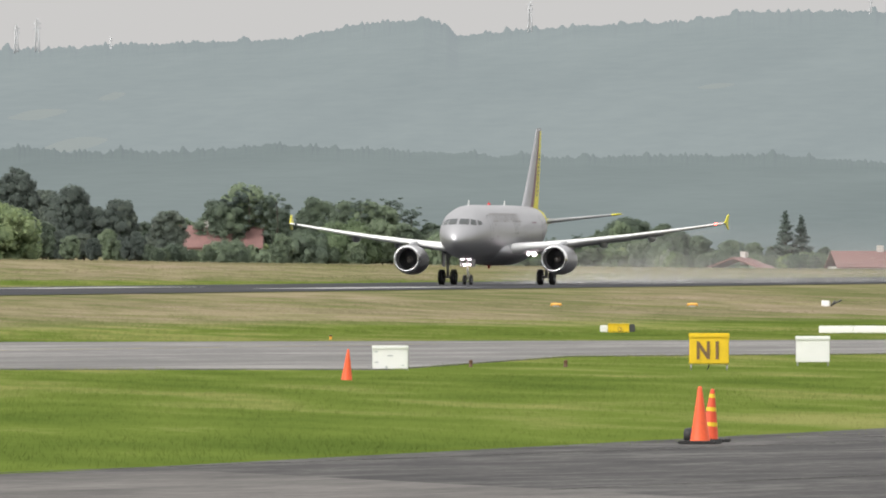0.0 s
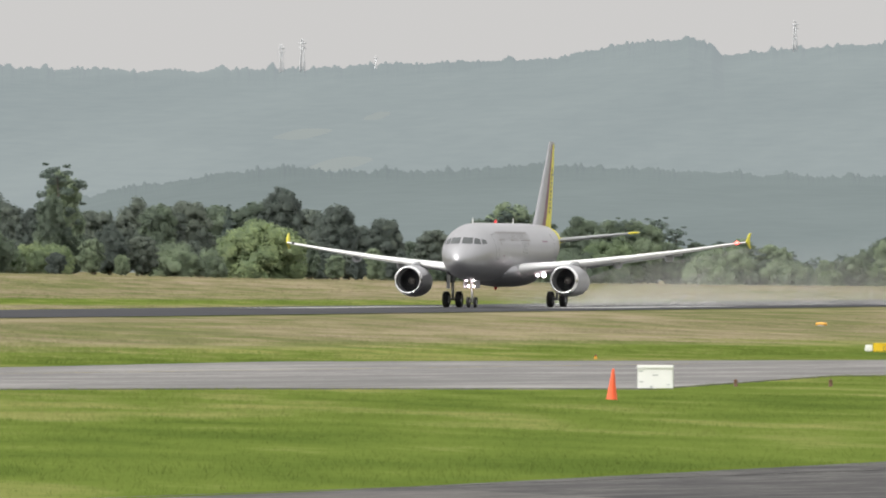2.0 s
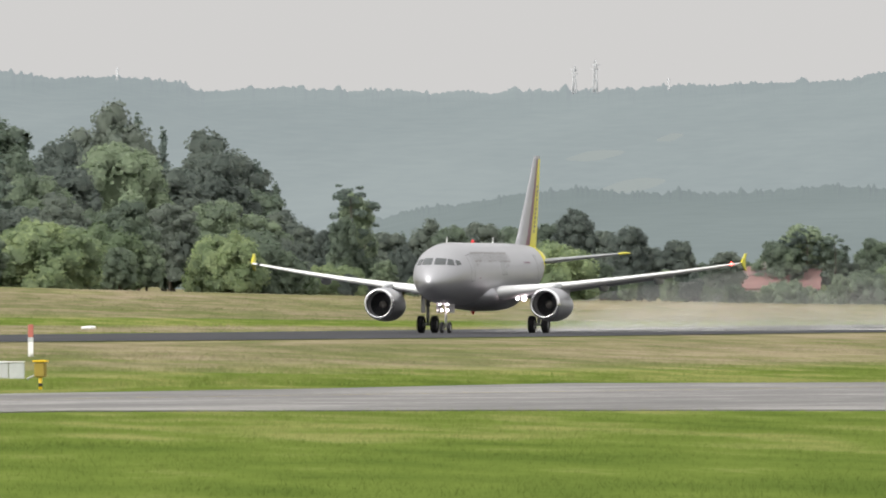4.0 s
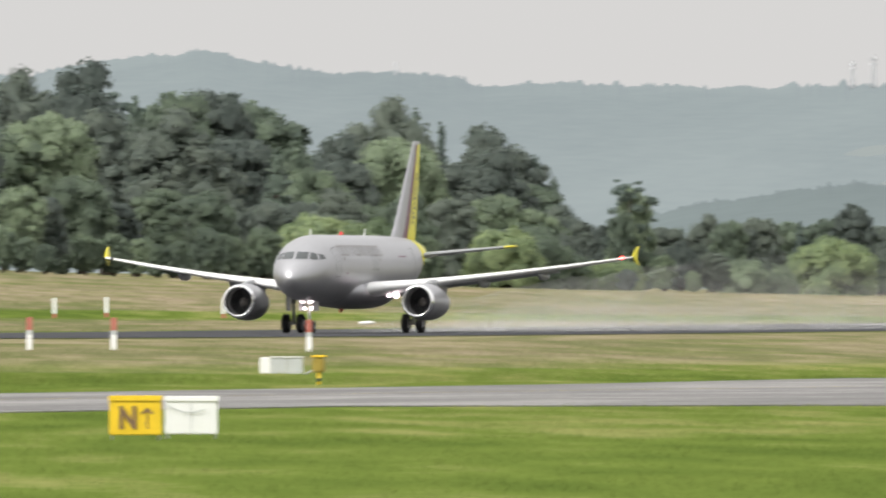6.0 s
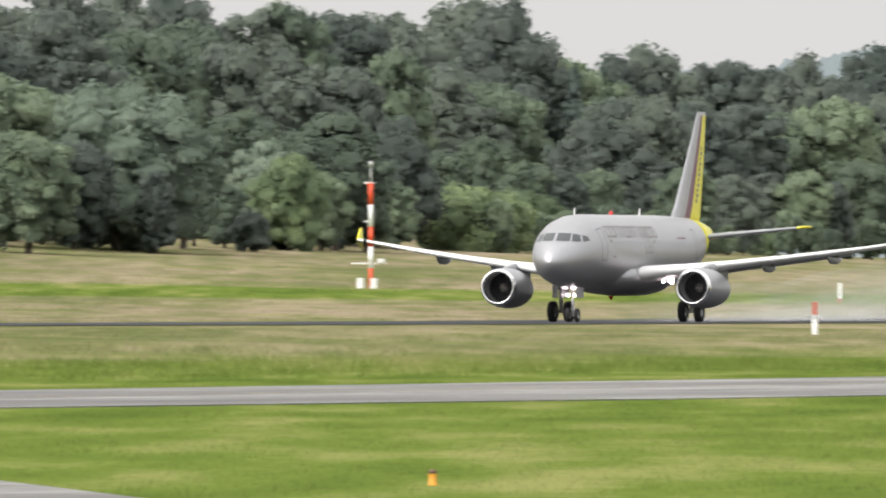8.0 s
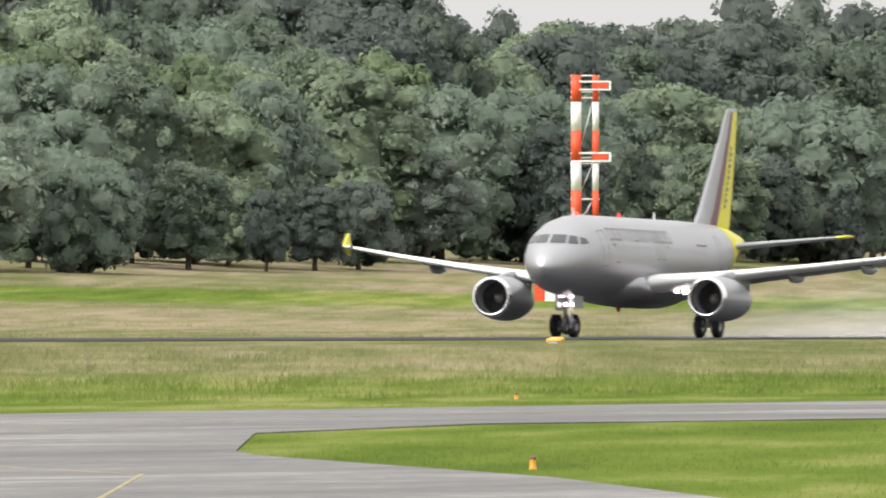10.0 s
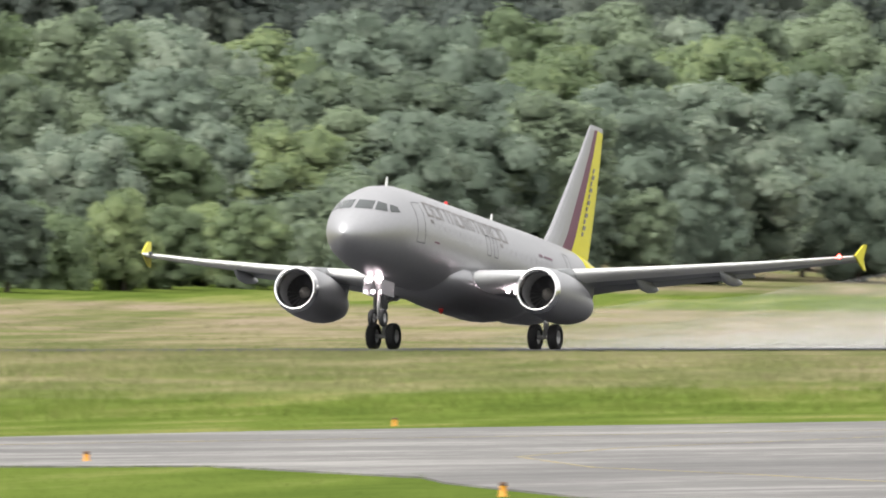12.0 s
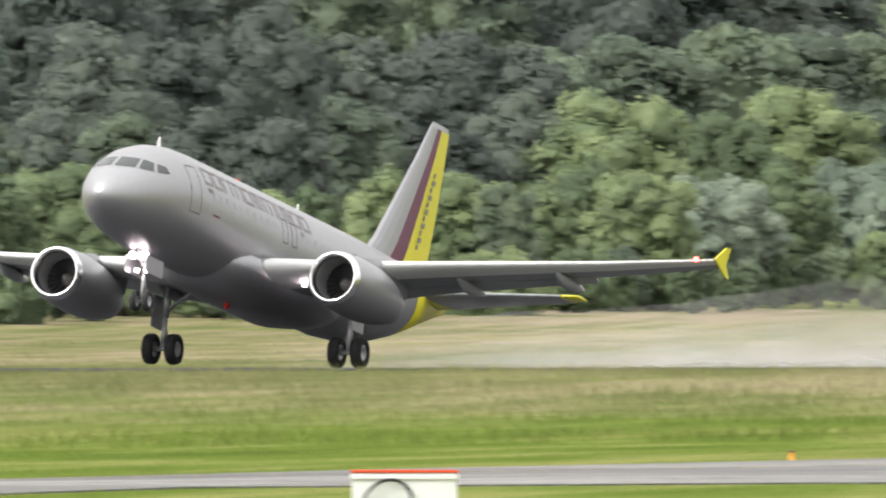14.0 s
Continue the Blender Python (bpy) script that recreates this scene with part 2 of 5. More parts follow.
apron = flat("apron", [(-54, -300), (60, -300), (60, 330), (-59, 330), (-54, 240)], 0.03, APRON, "dark wet-looking asphalt apron")
CONCRETE = noisy("old concrete", [(0.2, 0.4), (0.9, 0.35), (5, 0.25)],
                 [(0.36, (0.06, 0.057, 0.054)), (0.5, (0.11, 0.104, 0.097)), (0.64, (0.18, 0.17, 0.158))], 0.8, 0.2, (2.0, 0.35, 1), 0.2)[0]
flat("pavement_strip", [(-53.2, 238), (-52.6, 240.8), (-47.7, 228.6), (-43.7, 218.4), (-36, 199), (-20, 160), (0, 60), (-50, 60), (-52, 200)], 0.036, CONCRETE, "pale old concrete strip on the apron", 0.005)
LINE_YELLOW = noisy("worn yellow line", [(0.3, 0.5), (3, 0.5)], [(0.4, (0.2, 0.19, 0.15)), (0.6, (0.4, 0.31, 0.1))], 0.7, 0)[0]
LINE_PALE = noisy("worn pale line", [(0.3, 0.5), (3, 0.5)], [(0.4, (0.2, 0.2, 0.2)), (0.6, (0.5, 0.5, 0.48))], 0.7, 0)[0]

LINE_JOINT = noisy("weathered joint", [(0.3, 0.5), (3, 0.5)], [(0.4, (0.06, 0.06, 0.058)), (0.6, (0.17, 0.165, 0.155))], 0.8, 0)[0]


def stripe(pts, w, material, label):
    """A painted line of that width along a few points."""
    out, back = [], []
    for i, (x, y) in enumerate(pts):
        a, b = Vector(pts[max(0, i - 1)]), Vector(pts[min(len(pts) - 1, i + 1)])
        d = (b - a).normalized() * w / 2
        out.append((x - d.y, y + d.x)), back.append((x + d.y, y - d.x))
    flat("painted_line", out + back[::-1], 0.036, material, label, 0.005, "marking")


stripe([(-137.5, 250), (-144, 400), (-150, 500), (-155, 620), (-157, 760)], 0.15, LINE_YELLOW, "worn yellow taxiway centre line")
stripe([(-82, 240), (-95, 280), (-104, 298), (-110.6, 310.3), (-120.9, 335.4), (-128.1, 361), (-133.3, 385.5), (-142, 425)], 0.07, LINE_YELLOW, "worn yellow curved lead-in line")
for x0, x1 in ((-311, -304), (-331.5, -324.5)):
    sheet("painted_line", [x0, x1], [1440 + 10 * i for i in range(6)], 0.07, LINE_PALE, "worn white aiming block on the runway", "marking")
for x in (-59.0, -48.5):
    stripe([(x, 60), (x + 4.0, 200), (x + 6.2, 320)], 0.05, LINE_JOINT, "pale joint line across the apron")
stripe([(-57.5, 300), (-50, 292), (-40, 284), (-20, 270)], 0.07, LINE_JOINT, "pale joint line across the apron")

# ---- distance: two wooded ridges, the haze put into their glowing colour ----
def bearing(u):
    return radians(11.6528) - (u - 784) / 37357.8


def ridge(name, stops, r0, r1, v_foot, material, label, seed, bumps):
    """A wooded ridge: its skyline is given as a few heights over the eye along the turn of the view; the slope runs down to its foot."""
    rng = random.Random(seed)
    us = [s[0] for s in stops]
    vs, fs = [], []
    n, m = 2400, 12
    lean = [rng.random() for _ in range(n + 1)]
    for i in range(n + 1):
        u = us[0] + (us[-1] - us[0]) * i / n
        top = np.interp(u, us, [s[1] for s in stops])
        soft = float(np.mean([np.interp(u + k, us, [s[1] for s in stops]) for k in range(-300, 301, 60)]))
        tip = noise.noise((u * 0.02, seed, 0)) * 6 + noise.noise((u * 0.09, seed, 3)) * 4 * bumps + abs(noise.noise((u * 0.11, seed, 7))) * 11 * bumps + max(0, noise.noise((u * 0.045, seed, 9)) - 0.2) * 22 * bumps
        b = bearing(u)
        for j in range(m + 1):
            q = j / m
            r = r1 + (r0 - r1) * (q ** 0.8)
            hv = (505 - top - (soft - top) * min(1, 3 * q) + tip * (1 if j == 0 else 0)) * (1 - q ** 1.25) + (505 - v_foot) * q ** 1.25
            z = 2.2 + hv * r / 37357.8
            vs.append((-r * math.sin(b), r * math.cos(b), z))
    for i in range(n):
        for j in range(m):
            a = i * (m + 1) + j
            fs.append((a, a + 1, a + m + 2, a + m + 1))
    me = bpy.data.meshes.new(name)
    me.from_pydata(vs, [], fs)
    me.materials.append(material)
    for p in me.polygons:
        p.use_smooth = True
    return tagged(new(name, me), label, "hill", kind="structure")


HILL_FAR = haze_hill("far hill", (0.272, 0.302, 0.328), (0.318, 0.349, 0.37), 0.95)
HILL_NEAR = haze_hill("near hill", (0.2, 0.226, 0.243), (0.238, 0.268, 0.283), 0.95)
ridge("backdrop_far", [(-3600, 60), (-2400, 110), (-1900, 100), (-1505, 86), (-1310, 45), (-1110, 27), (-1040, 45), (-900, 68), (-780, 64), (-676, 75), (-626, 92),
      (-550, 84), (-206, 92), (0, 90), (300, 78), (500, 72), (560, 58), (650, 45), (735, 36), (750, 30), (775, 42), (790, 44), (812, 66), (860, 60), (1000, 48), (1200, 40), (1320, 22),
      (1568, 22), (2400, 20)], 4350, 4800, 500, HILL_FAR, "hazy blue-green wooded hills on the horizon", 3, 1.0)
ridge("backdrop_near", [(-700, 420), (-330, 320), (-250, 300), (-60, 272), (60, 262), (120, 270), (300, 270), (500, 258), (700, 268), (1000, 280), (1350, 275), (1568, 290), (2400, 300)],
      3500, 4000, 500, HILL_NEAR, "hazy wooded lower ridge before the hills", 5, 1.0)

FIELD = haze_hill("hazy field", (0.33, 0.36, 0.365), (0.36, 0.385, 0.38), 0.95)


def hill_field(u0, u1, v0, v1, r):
    """A pale clearing that lies on the slope of the far hills; its haze is a glow of the surface."""
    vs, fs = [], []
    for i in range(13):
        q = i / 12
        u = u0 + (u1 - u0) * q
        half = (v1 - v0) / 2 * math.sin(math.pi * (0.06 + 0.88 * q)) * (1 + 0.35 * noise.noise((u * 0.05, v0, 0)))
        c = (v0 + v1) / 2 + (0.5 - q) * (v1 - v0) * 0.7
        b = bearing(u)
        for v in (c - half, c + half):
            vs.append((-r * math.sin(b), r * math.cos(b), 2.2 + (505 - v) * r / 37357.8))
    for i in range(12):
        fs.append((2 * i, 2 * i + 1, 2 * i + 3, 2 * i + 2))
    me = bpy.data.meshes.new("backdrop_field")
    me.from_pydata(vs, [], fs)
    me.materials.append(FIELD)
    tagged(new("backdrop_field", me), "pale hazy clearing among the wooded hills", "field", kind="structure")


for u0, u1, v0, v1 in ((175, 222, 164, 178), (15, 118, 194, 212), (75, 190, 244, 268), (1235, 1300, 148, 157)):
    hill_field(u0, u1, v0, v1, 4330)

# ---- airliner: origin on the ground between the main wheels, x forward, y to its left, z up ----
def part(name, bm, material, parent, label="", smooth_faces=True, kind=""):
    me = bpy.data.meshes.new(name)
    bm.normal_update()
    bm.to_mesh(me)
    bm.free()
    if id(bm) in BOXY:
        BOXY.discard(id(bm))
        smooth_faces = False
    for k in material if isinstance(material, (list, tuple)) else [material]:
        me.materials.append(k)
    if smooth_faces:
        for p in me.polygons:
            p.use_smooth = True
    ob = new(name, me)
    ob.parent = parent
    return tagged(ob, label, kind=kind)


def empty(name, m, label, category, group=""):
    ob = new(name)
    ob.matrix_basis = m
    return tagged(ob, label, category, group)


def loft(bm, rings, closed=True, cap=True, mats=None):
    """Joins rings of points (all of one length) to a skin."""
    rows = [[bm.verts.new(p) for p in ring] for ring in rings]
    k = len(rows[0])
    for i in range(len(rows) - 1):
        for j in range(k if closed else k - 1):
            f = bm.faces.new((rows[i][j], rows[i][(j + 1) % k], rows[i + 1][(j + 1) % k], rows[i + 1][j]))
            if mats:
                f.material_index = mats(i, j)
    if cap:
        for r in (rows[0][::-1], rows[-1]):
            bm.faces.new(r)
    return rows


def circle(x, y, z, ry, rz, n=24, turn=0):
    return [(x, y + ry * math.cos(turn + math.tau * i / n), z + rz * math.sin(turn + math.tau * i / n)) for i in range(n)]


BOXY = set()


def box(bm, x0, x1, y0, y1, z0, z1, bevel=0.0):
    r = bmesh.ops.create_cube(bm, size=1, matrix=Matrix.Translation(((x0 + x1) / 2, (y0 + y1) / 2, (z0 + z1) / 2)) @ Matrix.Diagonal((x1 - x0, y1 - y0, z1 - z0, 1)))
    BOXY.add(id(bm))
    if bevel:
        es = {e for v in r["verts"] for e in v.link_edges}
        bmesh.ops.bevel(bm, geom=list(es), offset=bevel, segments=2, affect="EDGES")
    return bm


def tube(bm, a, b, r0, r1=None, n=10):
    a, b = Vector(a), Vector(b)
    d = b - a
    bmesh.ops.create_cone(bm, cap_ends=True, segments=n, radius1=r0, radius2=r0 if r1 is None else r1, depth=d.length,
                          matrix=Matrix.Translation((a + b) / 2) @ d.to_track_quat("Z", "Y").to_matrix().to_4x4())
    return bm


def turned(bm, profile, m, n=28):
    """A body of rotation round its x axis from (x, radius) pairs."""
    rings = [[m @ Vector(p) for p in circle(x, 0, 0, r, r, n)] for x, r in profile]
    loft(bm, rings, cap=False)
    return bm


HULL = [(15.8, 3.3, 0.02, 0.02), (15.771, 3.305, 0.17, 0.16), (15.676, 3.32, 0.36, 0.34), (15.505, 3.35, 0.57, 0.54), (15.219, 3.4, 0.83, 0.78), (14.838, 3.47, 1.09, 1.02), (14.362, 3.56, 1.33, 1.28), (13.79, 3.66, 1.55, 1.53), (13.029, 3.77, 1.74, 1.76), (12.076, 3.86, 1.88, 1.94), (10.933, 3.91, 1.95, 2.04), (9.6, 3.93, 1.975, 2.07)]
TAIL = [(-6.2, 3.93, 1.975, 2.07), (-8.0, 3.998, 1.93, 1.98), (-9.8, 4.155, 1.78, 1.8), (-11.6, 4.383, 1.52, 1.54), (-13.4, 4.63, 1.16, 1.2), (-15.2, 4.858, 0.74, 0.8), (-16.7, 5.007, 0.42, 0.46), (-17.5, 5.062, 0.24, 0.27), (-17.73, 5.08, 0.14, 0.15)]
SEG = 48


def hull_at(x):
    s = HULL[::-1] if x > 9.6 else None
    if s is None:
        return (3.93, 1.975, 2.07) if x > -6.2 else tuple(np.interp(-x, [-k[0] for k in TAIL], [k[i] for k in TAIL]) for i in (1, 2, 3))
    return tuple(np.interp(x, [k[0] for k in s], [k[i] for k in s]) for i in (1, 2, 3))


def on_hull(x, angle, out=0.0):
    """A point on the hull's skin: angle up from its left side."""
    zc, w, h = hull_at(x)
    return Vector((x, (w + out) * math.cos(angle), zc + (h + out) * math.sin(angle)))


def patch(bm, x0, x1, a0, a1, out, nx=6, na=6, skew=0.0):
    """A plate that lies on the hull between two stations and two angles (degrees)."""
    rows = []
    for i in range(nx + 1):
        rows.append([bm.verts.new(on_hull(x0 + (x1 - x0) * i / nx + skew * j / na, radians(a0 + (a1 - a0) * j / na), out)) for j in range(na + 1)])
    for i in range(nx):
        for j in range(na):
            bm.faces.new((rows[i][j], rows[i + 1][j], rows[i + 1][j + 1], rows[i][j + 1]))


def airfoil(le, chord, y, z, thick, twist=0.0, n=9):
    """A ring of points round a wing section."""
    up, low = [], []
    for i in range(n + 1):
        q = (1 - math.cos(math.pi * i / n)) / 2
        t = thick * chord * (1.48 * math.sqrt(q) - 0.63 * q - 1.758 * q ** 2 + 1.42 * q ** 3 - 0.5 * q ** 4) * 1.0
        x = le - q * chord
        zz = z - twist * q * chord
        up.append((x, y, zz + t * 1.1 + 0.004)), low.append((x, y, zz - t * 0.8 - 0.004))
    return up[::-1] + low[1:-1]


plane = empty("airliner", Matrix.Translation((RX, 1560.7, 2.27)), "silver twin-engine airliner with yellow and purple tail, wheels down, lights lit", "airliner")

bm = bmesh.new()
rings = [circle(x, 0, z, w, h, SEG) for x, z, w, h in HULL]
rings += [circle(x, 0, 3.93, 1.975, 2.07, SEG) for x in (7, 4, 1, -2, -4.4)] + [circle(x, 0, z, w, h, SEG) for x, z, w, h in TAIL[:4]]
loft(bm, rings, cap=False)
part("fuselage", bm, SILVER, plane, "silver-grey painted fuselage")
bm = bmesh.new()
loft(bm, [circle(x, 0, z, w + 0.006, h + 0.006, SEG) for x, z, w, h in TAIL[3:]])
part("tail_cone", bm, TAILYELLOW, plane, "yellow tail cone")
bm = bmesh.new()
loft(bm, [circle(6.9, 0, 2.6, 0.5, 0.3, 24), circle(6.2, 0, 2.55, 1.5, 0.75, 24), circle(5.2, 0, 2.5, 2.0, 0.95, 24), circle(2, 0, 2.45, 2.12, 1.0, 24), circle(-2.2, 0, 2.45, 2.1, 0.98, 24),
          circle(-4.2, 0, 2.6, 1.6, 0.8, 24), circle(-5.6, 0, 2.8, 0.7, 0.4, 24)])
part("belly_fairing", bm, SILVER, plane)

def skin_x(y, z):
    """How far forward the nose's skin lies at that y and z."""
    lo, hi = 9.6, 15.79
    for _ in range(40):
        mid = (lo + hi) / 2
        zc, w, h = hull_at(mid)
        if (y / w) ** 2 + ((z - zc) / h) ** 2 < 1:
            lo = mid
        else:
            hi = mid
    return lo


# cockpit windows: three panes a side, each given by its corners (y, z)
PANES = [[(0.05, 4.46), (0.78, 4.44), (0.72, 4.96), (0.05, 5.0)], [(0.87, 4.435), (1.28, 4.39), (1.12, 4.85), (0.8, 4.95)], [(1.36, 4.385), (1.57, 4.46), (1.42, 4.76), (1.2, 4.84)]]
for side in (1, -1):
    for corners in PANES:
        bm = bmesh.new()
        c = [Vector((0.03 + y * 0.985, 4.7 + (z - 4.69) * 0.82)) for y, z in corners]
        rows = []
        for i in range(6):
            row = []
            for j in range(6):
                p = c[0].lerp(c[1], i / 5).lerp(c[3].lerp(c[2], i / 5), j / 5)
                row.append(bm.verts.new((skin_x(p.x, p.y) + 0.012, p.x * side * 1.004, p.y + 0.008)))
            rows.append(row)
        for i in range(5):
            for j in range(5):
                q = (rows[i][j], rows[i + 1][j], rows[i + 1][j + 1], rows[i][j + 1])
                bm.faces.new(q if side > 0 else q[::-1])
        part("windshield_pane", bm, GLASS, plane, "dark cockpit pane")

LINE = plain("panel gap", (0.13, 0.13, 0.135), 0.6)
CABIN = plain("cabin window", (0.4, 0.4, 0.415), 0.35, 0.65)
INK = plain("dark livery paint", (0.24, 0.225, 0.22), 0.5)


def ring_patch(bm, x0, x1, a0, a1, wx, wa, out=0.012, side=1):
    """A hollow rectangle on the hull, with its line widths in metres and degrees."""
    for q in ((x0, x1, a0, a0 + wa), (x0, x1, a1 - wa, a1), (x0, x0 + wx, a0 + wa, a1 - wa), (x1 - wx, x1, a0 + wa, a1 - wa)):
        patch(bm, q[0], q[1], q[2], q[3], out, 2, 4)
    if side < 0:
        for v in bm.verts:
            v.co.y *= -1
        bmesh.ops.reverse_faces(bm, faces=bm.faces)


for side in (1, -1):
    for x0, x1, a0, a1, nm in ((10.75, 11.65, -14, 40, "cabin_door"), (-8.6, -7.9, -14, 38, "cabin_door"), (2.4, 2.92, -2, 24, "overwing_exit"), (1.5, 2.02, -2, 24, "overwing_exit")):
        bm = bmesh.new()
        ring_patch(bm, x0, x1, a0, a1, 0.05, 1.4, 0.012, side)
        part(nm, bm, LINE, plane, "thin dark outline of a closed door")
    # the name on the side stands as plain blocks of its colour: hollow, solid and short ones

    def mirrored(name, bm, material, label):
        if side < 0:
            for v in bm.verts:
                v.co.y *= -1
            bmesh.ops.reverse_faces(bm, faces=bm.faces)
        return part(name, bm, material, plane, label)

    x = 10.2
    for w, kind_of in ((0.62, 0), (0.62, 0), (0.4, 1), (0.95, 2), (0.62, 0), (0.62, 2), (0.95, 2), (0.2, 1), (0.62, 2), (0.62, 0), (0.58, 0)):
        w *= 1.22
        bm = bmesh.new()
        if kind_of == 0:
            for q in ((x - w, x, 22, 25.5), (x - w, x, 40, 43.5), (x - w, x - w + 0.09, 25.5, 40), (x - 0.09, x, 25.5, 40)):
                patch(bm, *q, 0.014, 2, 3)
        elif kind_of == 1:
            patch(bm, x - 0.1, x, 22, 43.5, 0.014, 2, 6)
            patch(bm, x - w, x - 0.13, 40, 43.5, 0.014, 2, 2)
        else:
            for k in np.linspace(x - w, x - 0.12, 3 if w > 0.7 else 2):
                patch(bm, k, k + 0.09, 22, 41, 0.014, 2, 5)
            patch(bm, x - w, x, 41, 43.5, 0.014, 2, 2)
        mirrored("livery_block", bm, INK, "dark grey livery block")
        x -= w + 0.2
    for k in (9.75, 9.95, 1.0, 0.8):
        bm = bmesh.new()
        patch(bm, k - 0.07, k + 0.07, 14, 19, 0.014, 2, 2)
        mirrored("livery_dot", bm, INK, "dark grey livery dot")
    bm = bmesh.new()
    patch(bm, -0.1, 0.1, 9, 17, 0.01, 2, 2)
    pane = mirrored("cabin_window", bm, CABIN, "small grey cabin window")
    pane.location.x = 9.5
    for i in range(1, 24):
        xx = 9.5 - i * 0.66
        if not 1.3 < xx < 3.1:
            o = new("cabin_window", pane.data)
            o.parent = plane
            o.location.x = xx
    for q in ((-4.6, -4.2, 20, 24), (-5.9, -4.8, 20.5, 23.5), (9.0, 9.6, -9, -7)):
        bm = bmesh.new()
        patch(bm, *q, 0.012, 3, 2)
        mirrored("small_mark", bm, BERRY, "small dark mark on the side")


def wing(side):
    bm = bmesh.new()
    secs = [(0.8, 5.2, 6.7, 2.55, 0.15), (1.98, 4.6, 6.1, 2.66, 0.15), (4.2, 3.45, 4.9, 2.92, 0.13), (6.4, 2.3, 3.9, 3.2, 0.118), (9.5, 0.69, 3.15, 3.58, 0.11),
            (13, -1.4, 2.35, 4.06, 0.105), (16.0, -3.15, 1.6, 4.52, 0.1), (16.75, -3.58, 1.4, 4.64, 0.09)]
    loft(bm, [airfoil(le, c, y * side, z, t, 0.03) for y, le, c, z, t in secs])
    w = part("wing", bm, WINGGREY, plane, "light grey swept wing")
    # bright leading edge slat
    bm = bmesh.new()
    rings = []
    for y, le, c, z, t in secs[1:]:
        ring = airfoil(le + 0.02, c, y * side, z, t * 1.06, 0.03)
        rings.append(ring[5:14])
    loft(bm, rings, closed=False, cap=False)
    part("slat", bm, WHITE, w, "pale leading edge slat")
    for y in (4.0, 7.9, 11.4):
        le, c, z = [np.interp(y, [s[0] for s in secs], [s[i] for s in secs]) for i in (1, 2, 3)]
        te = le - c
        bm = bmesh.new()
        loft(bm, [circle(te + 1.9, y * side, z - 0.22, 0.06, 0.08, 10), circle(te + 1.2, y * side, z - 0.36, 0.19, 0.24, 10), circle(te + 0.2, y * side, z - 0.38, 0.2, 0.25, 10),
                  circle(te - 0.5, y * side, z - 0.36, 0.13, 0.17, 10), circle(te - 1.0, y * side, z - 0.34, 0.03, 0.04, 10)])
        part("flap_track_fairing", bm, WINGGREY, w)
    # flap lowered a little
    bm = bmesh.new()
    rings = []
    for y in (2.2, 4.2, 6.3, 9.5, 12.2):
        le, c, z = [np.interp(y, [s[0] for s in secs], [s[i] for s in secs]) for i in (1, 2, 3)]
        rings.append(airfoil(le - c + 0.25, 0.2 * c, y * side, z - 0.12, 0.1, 0.25))
    loft(bm, rings)
    part("flap", bm, WINGGREY, w)
    # arrow-shaped tip fence
    bm = bmesh.new()
    out = [(-3.6, 0.02), (-4.5, 0.62), (-4.9, 0.66), (-4.75, 0.0), (-4.95, -0.5), (-4.65, -0.48)]
    loft(bm, [[(x, (16.74 + 0.07 * k + 0.14 * abs(z)) * side, 4.66 + z) for x, z in out] for k in (0, 1)])
    part("wingtip_fence", bm, TAILYELLOW, w, "yellow wingtip fence", False)
    bm = bmesh.new()
    bmesh.ops.create_uvsphere(bm, u_segments=10, v_segments=8, radius=0.1, matrix=Matrix.Translation((-3.22, 16.2 * side, 4.6)))
    part("navigation_light", bm, REDLAMP if side > 0 else GLASS, w, "red wingtip light" if side > 0 else "wingtip light")
    return w


def stabiliser(side):
    bm = bmesh.new()
    loft(bm, [airfoil(le, c, y * side, z, 0.1) for y, le, c, z in ((0.3, -11.9, 4.1, 4.72), (1.0, -12.5, 3.7, 4.78), (3.6, -14.25, 2.45, 5.08), (5.9, -15.75, 1.4, 5.33), (6.22, -16.0, 1.1, 5.37))])
    s = part("stabiliser", bm, WINGGREY, plane)
    bm = bmesh.new()
    loft(bm, [airfoil(le, c, y * side, z, 0.11) for y, le, c, z in ((0.25, -11.85, 4.2, 4.715), (1.25, -12.62, 3.62, 4.8))])
    part("root_fairing", bm, TAILYELLOW, s, "yellow stabiliser root")
    bm = bmesh.new()
    loft(bm, [airfoil(le + 0.02, c + 0.04, y * side, z, 0.12) for y, le, c, z in ((5.7, -15.63, 1.5, 5.31), (6.25, -16.02, 1.1, 5.375))])
    part("tip", bm, TAILYELLOW, s, "yellow stabiliser tip")


